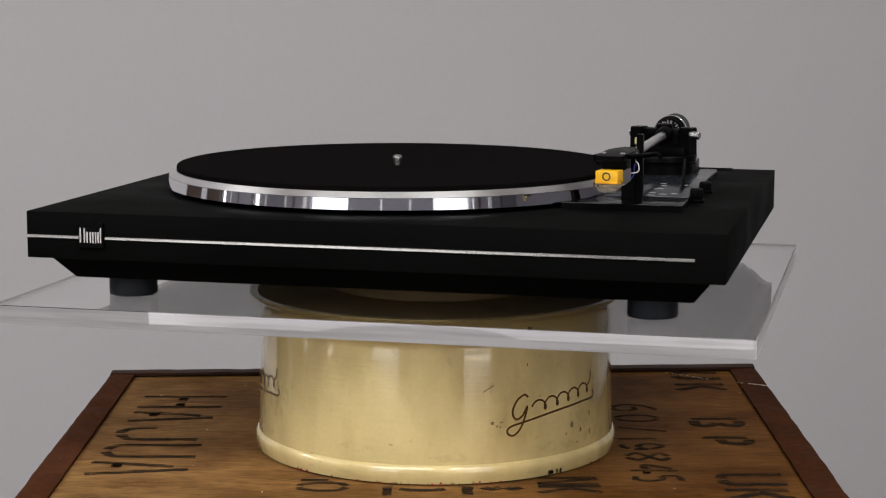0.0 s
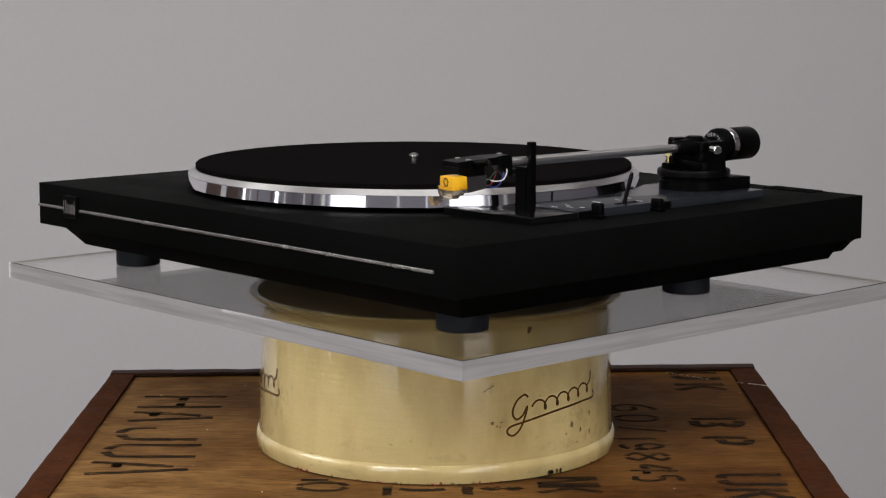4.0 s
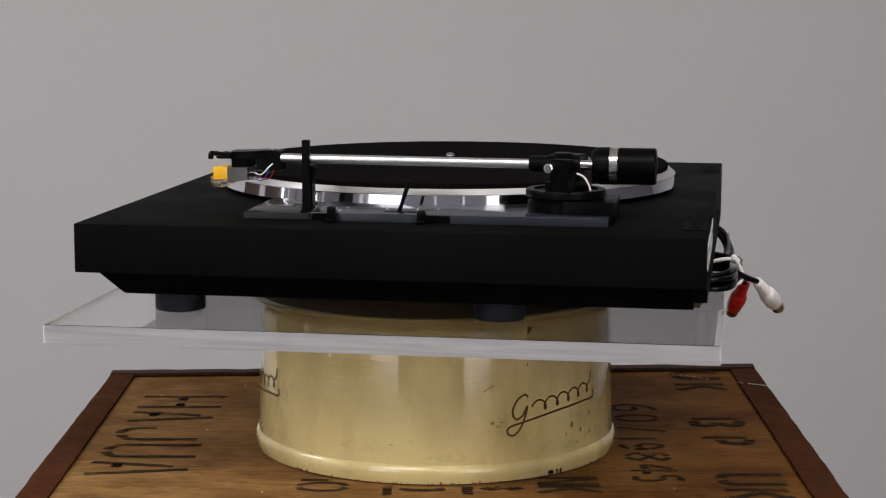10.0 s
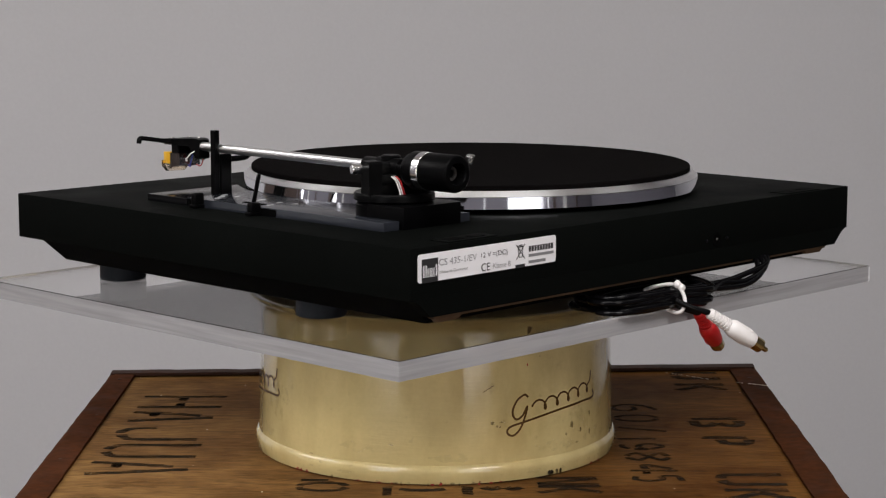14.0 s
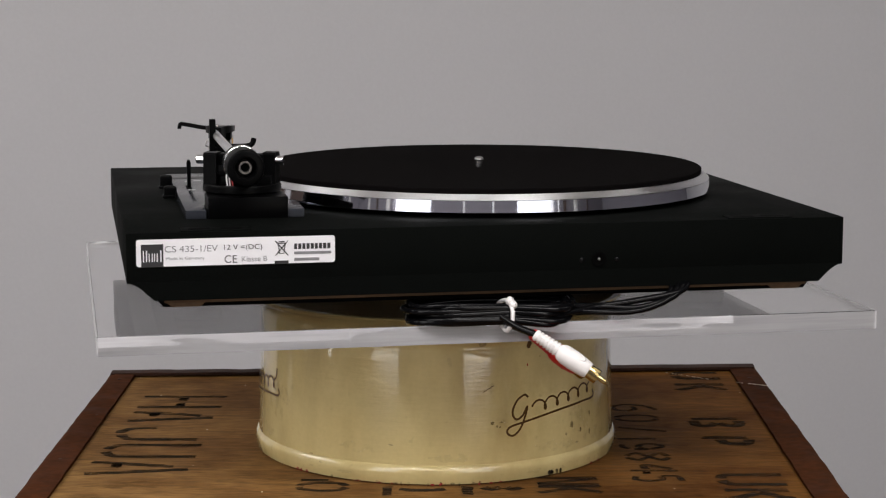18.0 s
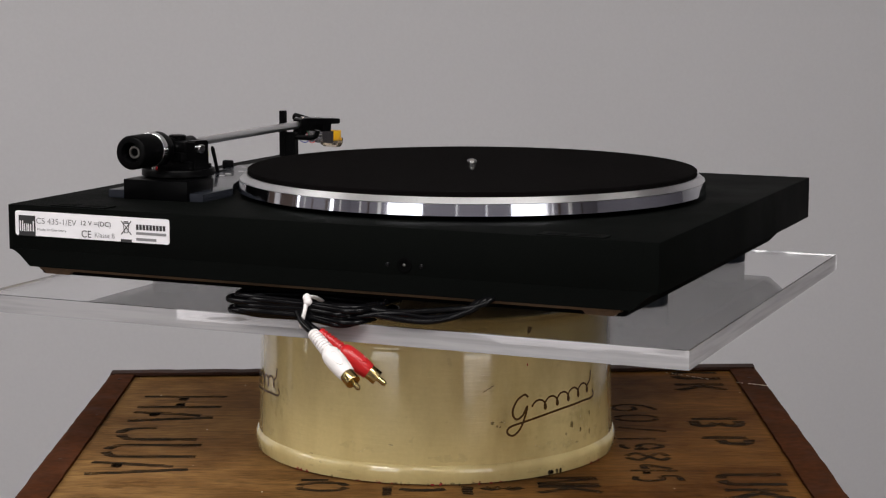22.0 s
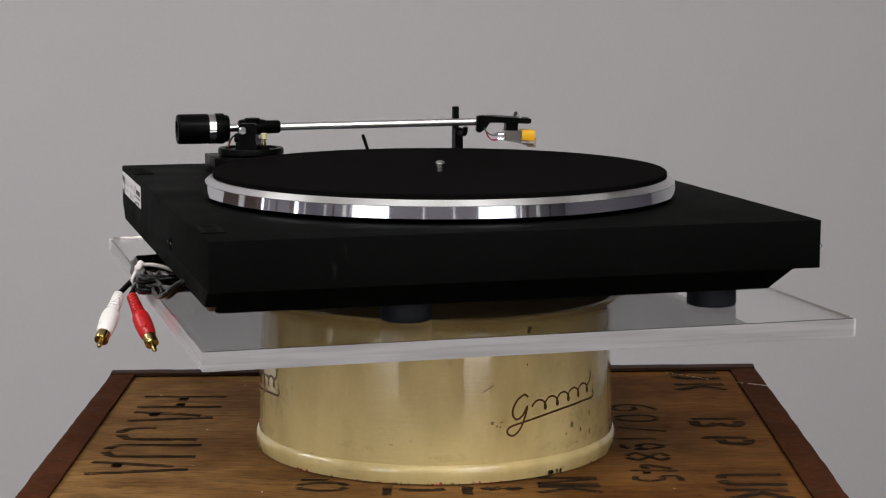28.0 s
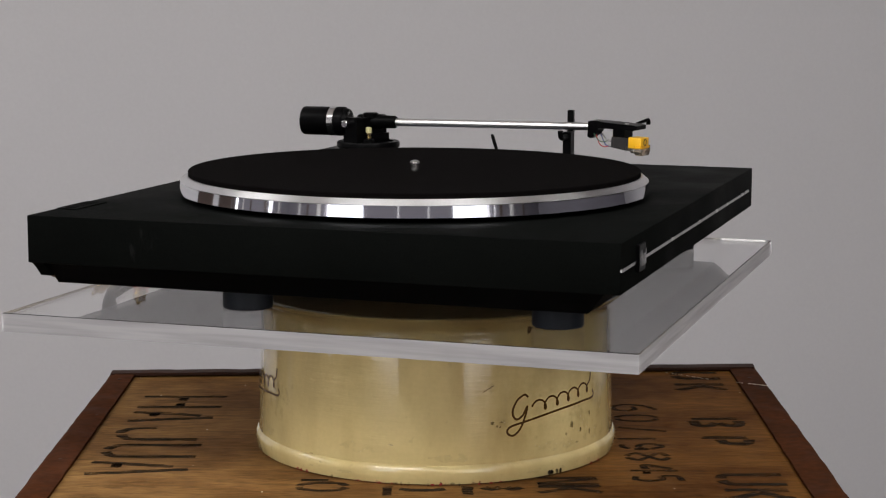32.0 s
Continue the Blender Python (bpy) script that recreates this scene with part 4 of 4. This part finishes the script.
for x0, x1, y in ((0.146, 0.151, -0.040), (0.153, 0.158, -0.034), (0.146, 0.150, -0.028), (0.160, 0.164, -0.030), (0.146, 0.152, -0.004), (0.148, 0.152, 0.014), (0.146, 0.150, 0.026), (0.160, 0.165, 0.020)):
    part("print_bar", box(x0, x1, y - 0.0004, y + 0.0004, 0.0761, 0.0765), M["mark"], control, "", None)
part("lever_slot", box(0.1620, 0.1652, -0.0030, 0.0160, 0.0760, 0.0766), M["tray"], control, "", None)
part("cue_lever", lathe((0.1632, 0.0052, 0.0755), (0.1638, 0.0115, 0.0945), [(0, 0.0015), (0.2, 0.0012), (0.9, 0.0014), (1, 0.0009)], 12), M["plastic"], player, "thin black cueing lever")

# arm rest post
part("rest_post", box(0.1414, 0.1456, -0.0566, -0.0522, 0.0752, 0.1156, 0.0004, 1), M["plastic"], player, "tall black arm rest post")
part("rest_block", box(0.1325, 0.1414, -0.0572, -0.0512, 0.0752, 0.1004, 0.0005, 1), M["plastic"], player, "", None)
part("rest_hook", hose([(0.1345, -0.0540, 0.0970), (0.127, -0.0540, 0.0968), (0.1195, -0.0540, 0.0972), (0.1165, -0.0540, 0.0990), (0.1155, -0.0540, 0.1024)], 0.0019, 10), M["plastic"], player, "curved black arm hook")

# tonearm bearing
AX, AZ = 0.1398, 0.1033
part("bearing_block", box(0.1132, 0.1600, 0.1003, 0.1300, ZT - 0.0002, 0.0838, 0.0006, 2), M["plastic"], player, "square black bearing base")
part("bearing_disc", lathe((0.1375, 0.1000, 0.0761), (0.1375, 0.1000, 0.0892), [(0, 0.0222), (0.45, 0.0224), (0.5, 0.0216), (0.62, 0.0218), (0.68, 0.0235), (0.92, 0.0235), (1, 0.0228), (1, 0.0190), (0.9, 0.0185)], 48), M["plastic"], player, "round black bearing collar")
YOKE = Matrix.Translation((0.1375, 0.1015, 0.0)) @ Matrix.Rotation(radians(-20), 4, "Z")     # the bearing axis follows the head's offset angle


def yoke_part(name, bm, material, label="", smooth=35):
    bmesh.ops.transform(bm, matrix=YOKE, verts=bm.verts[:])
    return part(name, bm, material, player, label, smooth)


yoke_part("bearing_yoke", box(-0.0195, 0.0195, -0.0060, 0.0060, 0.0870, 0.0945, 0.0006, 2), M["plastic"], "black bearing yoke")
yoke_part("bearing_yoke", box(-0.0140, 0.0140, -0.0050, 0.0080, 0.0940, 0.1000, 0.0006, 2), M["plastic"], "black bearing yoke")
for a, b, k in ((-0.0210, -0.0132, -0.0030), (0.0132, 0.0212, 0.0040)):
    yoke_part("yoke_cheek", loft([[(a, y0 + k, z), (b, y0 + k, z), (b, y1 + k, z), (a, y1 + k, z)] for z, y0, y1 in ((0.0868, -0.0064, 0.0064), (0.0945, -0.0058, 0.0058), (0.1066, -0.0056, 0.0056), (0.1078, -0.0046, 0.0046))]), M["plastic"], "", 30)
for d in (-1, 1):
    yoke_part("pivot_screw", rod((d * 0.0208, 0, 0.1030), (d * (0.0268 + 0.0012 * d), 0, 0.1030), 0.0028, 24, 0.0005), M["chrome"], "bright pivot screw")
part("lift_pin", lathe((0.1212, 0.0935, 0.0885), (0.1212, 0.0935, 0.1000), [(0, 0.0013), (0.35, 0.0013), (0.36, 0.0018), (0.46, 0.0018), (0.47, 0.0012), (0.62, 0.0012), (0.63, 0.0020), (0.95, 0.0020), (1, 0.0014)], 14), M["gold"], player, "small gold lift pin", 30)
part("lift_pin_cap", lathe((0.1212, 0.0935, 0.0962), (0.1212, 0.0935, 0.1006), [(0, 0.0018), (0.1, 0.0023), (0.9, 0.0023), (1, 0.0017)], 14), M["ivory"], player, "pale yellow cap of the lift pin", 30)
part("lift_guide", box(0.1185, 0.1245, 0.0900, 0.0970, 0.0870, 0.0920, 0.0005, 1), M["plastic"], player)
for m, dx in (("white", 0.0), ("white", 0.0016), ("red", -0.0016)):
    part("arm_wire", hose([(0.1450 + dx, 0.1070, 0.0988), (0.1458 + dx, 0.1112, 0.0968), (0.1462 + dx, 0.1138, 0.0930), (0.1458 + dx, 0.1152, 0.0888)], 0.00048, 6), M[m], player)

# tonearm
part("arm_tube", rod((0.1405, -0.0720, 0.1043), (AX, 0.0840, AZ + 0.0001), 0.0028, 28), M["tube"], player, "slim silver tonearm tube", 40)
part("arm_sleeve", lathe((AX, 0.0785, AZ + 0.0002), (AX, 0.1085, AZ), [(0, 0.0040), (0.04, 0.0048), (0.35, 0.0048), (0.4, 0.0056), (0.95, 0.0056), (1, 0.0050)], 28), M["plastic"], player, "black sleeve round the tonearm", 40)
yoke_part("arm_hub", box(-0.0140, 0.0140, -0.0050, 0.0050, 0.0985, 0.1068, 0.0010, 2), M["plastic"])
part("hub_cap", lathe((AX - 0.001, 0.0985, 0.1065), (AX - 0.001, 0.0985, 0.1102), [(0, 0.0058), (0.8, 0.0058), (1, 0.0048)], 24), M["plastic"], player)
part("arm_stub", rod((AX, 0.1075, AZ), (AX, 0.1180, AZ - 0.0002), 0.0028, 20), M["chrome"], player)
CZ = AZ - 0.0003
weight = part("counterweight", lathe((AX, 0.1306, CZ), (AX, 0.1526, CZ), [(0, 0.0102), (0.02, 0.0107), (0.93, 0.0107), (0.98, 0.0103), (1, 0.0096), (1, 0.0066), (0.97, 0.0062), (0.62, 0.0060), (0.62, 0.0020)], 48), M["plastic"], player, "black cylindrical counterweight", 40)
part("dial_ring", lathe((AX, 0.1156, CZ), (AX, 0.1256, CZ), [(0, 0.0040), (0.01, 0.0088), (0.08, 0.0094), (0.34, 0.0098), (0.36, 0.0106), (0.42, 0.0109), (0.95, 0.0109), (1, 0.0104)], 60), M["plastic"], weight, "black scale dial", 40)
part("silver_band", lathe((AX, 0.1255, CZ), (AX, 0.1307, CZ), [(0, 0.0105), (0.06, 0.0109), (0.94, 0.0109), (1, 0.0105)], 48), M["chrome"], weight, "chrome band", 40)
part("end_bore", lathe((AX, 0.1437, CZ), (AX, 0.1482, CZ), [(0, 0.0041), (0.9, 0.0041), (1, 0.0038), (1, 0.0027), (0.9, 0.0025), (0.15, 0.0024)], 28), M["darksteel"], weight, "dark steel bore in the weight's end", 40)
part("bore_hole", lathe((AX, 0.1452, CZ), (AX, 0.1470, CZ), [(0, 0.00238), (1, 0.00238)], 24), M["tray"], weight, "", 40)
DIAL = Matrix.Translation((AX, 0.11525, CZ)) @ Matrix(((1, 0, 0, 0), (0, 0, -1, 0), (0, 1, 0, 0), (0, 0, 0, 1)))
for body, turn, wide in (("2.5", 26, 0.0024), ("0", -12, 0.0013)):
    lettering("dial_figure", body, wide, 0.0021, DIAL @ Matrix.Rotation(radians(turn), 4, "Z") @ Matrix.Translation((-wide / 2, 0.0062, 0)), M["mark"], weight)
for turn, low, high in ((6, 0.0060, 0.0086), (-34, 0.0070, 0.0082), (-48, 0.0060, 0.0082), (-62, 0.0070, 0.0082), (-78, 0.0060, 0.0084), (-95, 0.0070, 0.0082), (-112, 0.0060, 0.0084), (60, 0.0060, 0.0080), (85, 0.0060, 0.0082)):
    bm = bmesh.new()
    m = DIAL @ Matrix.Rotation(radians(turn), 4, "Z")
    bm.faces.new([bm.verts.new(m @ Vector((k, r, 0))) for k, r in ((-0.00022, low), (0.00022, low), (0.00022, high), (-0.00022, high))])
    part("scale_mark", bm, M["mark"], weight, "", None)

# headshell and cartridge, turned towards the platter
HEAD = Matrix.Translation((0.1405, -0.0665, 0.1040)) @ Matrix.Rotation(radians(-11), 4, "Z") @ Matrix.Rotation(radians(2.5), 4, "X")


def head_part(name, bm, material, label="", smooth=35, parent=None):
    bmesh.ops.transform(bm, matrix=HEAD, verts=bm.verts[:])
    return part(name, bm, material, parent or player, label, smooth)


head_part("headshell", loft([[(x * w, y, z) for x, z in ((-1, lo), (1, lo), (1, hi), (-1, hi))] for y, w, lo, hi in (
    (-0.0030, 0.0036, -0.0066, 0.0044), (-0.0055, 0.0042, -0.0076, 0.0052), (-0.0100, 0.0050, -0.0042, 0.0054), (-0.0125, 0.0062, 0.0004, 0.0054), (-0.0180, 0.0088, 0.0008, 0.0053), (-0.0410, 0.0088, 0.0010, 0.0048), (-0.0430, 0.0082, 0.0016, 0.0044))]), M["plastic"], "black plastic headshell", 30)
head_part("finger_lift", hose([(0.006, -0.0315, 0.0030), (0.014, -0.0332, 0.0038), (0.0262, -0.0352, 0.0058), (0.0290, -0.0356, 0.0054), (0.0295, -0.0357, 0.0026)], 0.0012, 8, flat=1.4), M["plastic"], "thin black finger lift")
for x, y, z in ((-0.006, -0.0345, 0.0042), (0.006, -0.0345, 0.0042), (0.0, -0.0095, 0.0050)):
    head_part("head_screw", rod((x, y, z), (x, y, z + 0.0015), 0.0017, 14, 0.0004), M["chrome"], "bright screw head")
head_part("cartridge_mount", box(-0.0078, 0.0078, -0.0335, -0.0245, -0.0045, 0.0022, 0.0005, 1), M["plastic"], "black cartridge mount")
cartridge = head_part("cartridge", loft([[(x, y, z) for x, z in ((-0.0074, -0.0138 + k), (0.0074, -0.0138 + k), (0.0072, -0.0045), (-0.0072, -0.0045))] for y, k in ((-0.0236, 0.0016), (-0.0367, 0.0))]), M["cart"], "grey phono cartridge body", 30)
stylus = head_part("stylus_block", box(-0.0070, 0.0070, -0.0465, -0.0364, -0.0116, -0.0040, 0.0005, 2), M["yellow"], "bright yellow stylus holder", 35, cartridge)
head_part("stylus_tip_block", box(-0.0066, 0.0066, -0.0461, -0.0366, -0.0138, -0.0117, 0.0005, 2), M["peach"], "pale amber lower half of the stylus holder", 35, cartridge)
head_part("stylus_skirt", loft([[(x, y, z) for x, z in ((-0.0050, -0.0152), (0.0050, -0.0152), (0.0060, -0.0135), (-0.0060, -0.0135))] for y in (-0.0380, -0.0445)]), M["peach"], "", 30, cartridge)
guard = head_part("stylus_guard", loft([[(x * 0.0080, y, z) for x, z in ((-0.7, -0.0165), (0.7, -0.0165), (1, -0.0135), (1, -0.0095), (-1, -0.0095), (-1, -0.0135))] for y in (-0.0418, -0.0474)]), M["guard"], "clear plastic stylus guard", 30, cartridge)
guard.visible_shadow = False
head_part("round_mark", lathe((0, -0.0464, -0.0072), (0, -0.0467, -0.0072), [(0, 0.0026), (1, 0.0026), (1, 0.0018), (0, 0.0018)], 24), M["ink"], "", None, cartridge)
for m, x, z, h in (("white", 0.0048, -0.0078, 0.0), ("blue", 0.0030, -0.0116, 0.0012), ("red", -0.0030, -0.0116, 0.0012), ("green", -0.0048, -0.0078, 0.0)):
    head_part("lead_wire", hose([(x, -0.0200, z), (x * 1.1, -0.0168, z - 0.0012), (x * (1.7 if x > 0 else 1.1), -0.0128, z - 0.0004 + h), (x * (1.4 if x > 0 else 1.0), -0.0090, -0.0042 + h), (x * 0.6, -0.0072, -0.0020)], 0.00036, 6), M[m], "thin coloured lead wire")
    head_part("lead_clip", rod((x, -0.0238, z), (x, -0.0196, z), 0.0006, 8), M["chrome"])

# signal cable: tied coil and two plugs
rnd = random.Random(8)
CR = 0.0018
cable = part("signal_cable", hose([(-0.1150, 0.1780, 0.0350), (-0.1145, 0.1852, 0.0340), (-0.1070, 0.1900, 0.0300), (-0.0820, 0.1915, 0.0262), (-0.0570, 0.1905, 0.0235), (-0.0320, 0.1925, 0.0250), (0.0180, 0.1955, 0.0240), (0.0430, 0.1865, 0.0220)], CR, 8), M["cable"], player, "coiled black signal cable", 60)
part("cable_turn", hose([(-0.1090, 0.1780, 0.0345), (-0.1078, 0.1868, 0.0322), (-0.0990, 0.1925, 0.0255), (-0.0800, 0.1950, 0.0206), (-0.0560, 0.1950, 0.0210), (-0.0320, 0.1900, 0.0225), (-0.0100, 0.1860, 0.0240)], CR, 8), M["cable"], cable, "", 60)
part("cable_turn", hose([(-0.1062, 0.1770, 0.0345), (-0.1046, 0.1850, 0.0310), (-0.0960, 0.1900, 0.0240), (-0.0760, 0.1905, 0.0200), (-0.0540, 0.1880, 0.0195), (-0.0300, 0.1850, 0.0200), (-0.0100, 0.1830, 0.0210)], CR, 8), M["cable"], cable, "", 60)
part("cable_turn", hose([(-0.1120, 0.1780, 0.0350), (-0.1112, 0.1860, 0.0335), (-0.1030, 0.1915, 0.0272), (-0.0810, 0.1925, 0.0222), (-0.0590, 0.1912, 0.0232), (-0.0320, 0.1965, 0.0205), (0.0180, 0.1935, 0.0195), (0.0410, 0.1835, 0.0195)], CR, 8), M["cable"], cable, "", 60)
for i in range(13):
    zc = 0.0178 + 0.0011 * i - (0.0110 if i > 8 else 0.0)
    l, r, w = 0.0540 - rnd.uniform(0, 0.010), -0.0470 + rnd.uniform(0, 0.012), rnd.uniform(0.0110, 0.0270)
    yc = 0.1985 - 0.9 * w + 0.0015 * math.sin(i * 2.1)
    j = lambda k=0.0012: rnd.uniform(-k, k)
    cross = rnd.choice((-1, 1)) * rnd.uniform(0.0, 0.0016)
    loop = [(r + 0.006, yc - w * 0.8, zc + j()), (r, yc, zc + j()), (r + 0.010, yc + w * 0.9, zc - 0.001 + cross), (-0.004, yc + w * 0.80, zc + j(0.0008)), (l - 0.018, yc + w * 0.8, zc - cross), (l - 0.003, yc + w * 0.3, zc - 0.001 + j()), (l - 0.004, yc - w * 0.7, zc + j()), (0.012, yc - w, zc + j())]
    part("cable_turn", hose([(x, y, max(z, PT + CR + 0.0002) if y < 0.191 else z) for x, y, z in loop], CR, 8, True), M["cable"], cable, "", 60)
part("cable_tie", hose([(-0.0051, 0.1964, 0.0284), (-0.0060, 0.2010, 0.0230), (-0.0050, 0.2025, 0.0170), (-0.0030, 0.2000, 0.0128), (-0.0020, 0.1930, 0.0135), (-0.0020, 0.1780, 0.0170), (-0.0030, 0.1720, 0.0220), (-0.0040, 0.1860, 0.0278)], 0.0012, 8, True), M["white"], cable, "white plastic cable tie", 60)
for c in ((-0.0051, 0.1968, 0.0292), (-0.0066, 0.1985, 0.0272)):
    part("tie_bead", lathe((c[0], c[1], c[2] - 0.0026), (c[0], c[1], c[2] + 0.0026), [(0, 0.0006), (0.2, 0.0020), (0.5, 0.0026), (0.8, 0.0020), (1, 0.0006)], 14), M["white"], cable, "", 60)


def plug(name, a, b, root, material, label):
    a, b = Vector(a), Vector(b)
    prof = [(0.0, 0.0026)]
    for k in range(7):
        s = 0.02 + 0.045 * k
        r = 0.0034 + 0.00012 * k
        prof += [(s, r), (s + 0.024, r), (s + 0.026, r - 0.0006), (s + 0.043, r - 0.0006)]
    prof += [(0.345, 0.0042), (0.37, 0.0050), (0.42, 0.0056), (0.54, 0.0057), (0.66, 0.0053), (0.735, 0.0048), (0.75, 0.0044)]
    body = part(name, lathe(a, b, prof, 24), material, player, label, 40)
    part("collar", lathe(a, b, [(0.74, 0.0040), (0.75, 0.0043), (0.87, 0.0044), (0.88, 0.0042), (0.88, 0.0028)], 24), M["gold"], body, "gold-plated collar", 30)
    part("pin", lathe(a, b, [(0.86, 0.0016), (0.975, 0.0016), (1.0, 0.0008)], 16), M["gold"], body, "gold-plated pin", 30)
    d = (b - a).normalized()
    side = d.cross(Vector((0, 0, 1))).normalized()
    for k in (-1, 1):
        up = (side * k * 0.5 + d.cross(side) * -0.86 * k).normalized()
        across = d.cross(up)
        c = a.lerp(b, 0.55) + up * 0.0054
        part("grip", hose([c + d * (0.0050 * math.cos(q)) + across * (0.0021 * math.sin(q)) - up * (0.0006 * math.sin(q) ** 2) for q in np.linspace(0, 2 * math.pi, 13)[:-1]], 0.00045, 6, True, 3), material, body, "", 60)
    part("cable_end", hose([root, root.lerp(a, 0.5) + Vector((0.001, 0.0005, -0.0005)), a, a.lerp(b, 0.05)], 0.0019, 8), M["cable"], body, "", 60)


plug("white_plug", (-0.0162, 0.2120, 0.0125), (-0.0538, 0.2291, -0.0136), Vector((0.000, 0.199, 0.0205)), M["white"], "white phono plug with gold pin")
plug("red_plug", (-0.0163, 0.2044, 0.0114), (-0.0539, 0.1946, -0.0179), Vector((0.000, 0.195, 0.0195)), M["red"], "red phono plug with gold pin")


# ---- the turning ----
def motions():
    rows = [(t, pose(0, 0, Z0, 0, 0, TURN0 - SPEED * t + u)) for t, u in enumerate(UNEVEN)]
    walk(plate, rows)
    walk(player, rows)


motions()
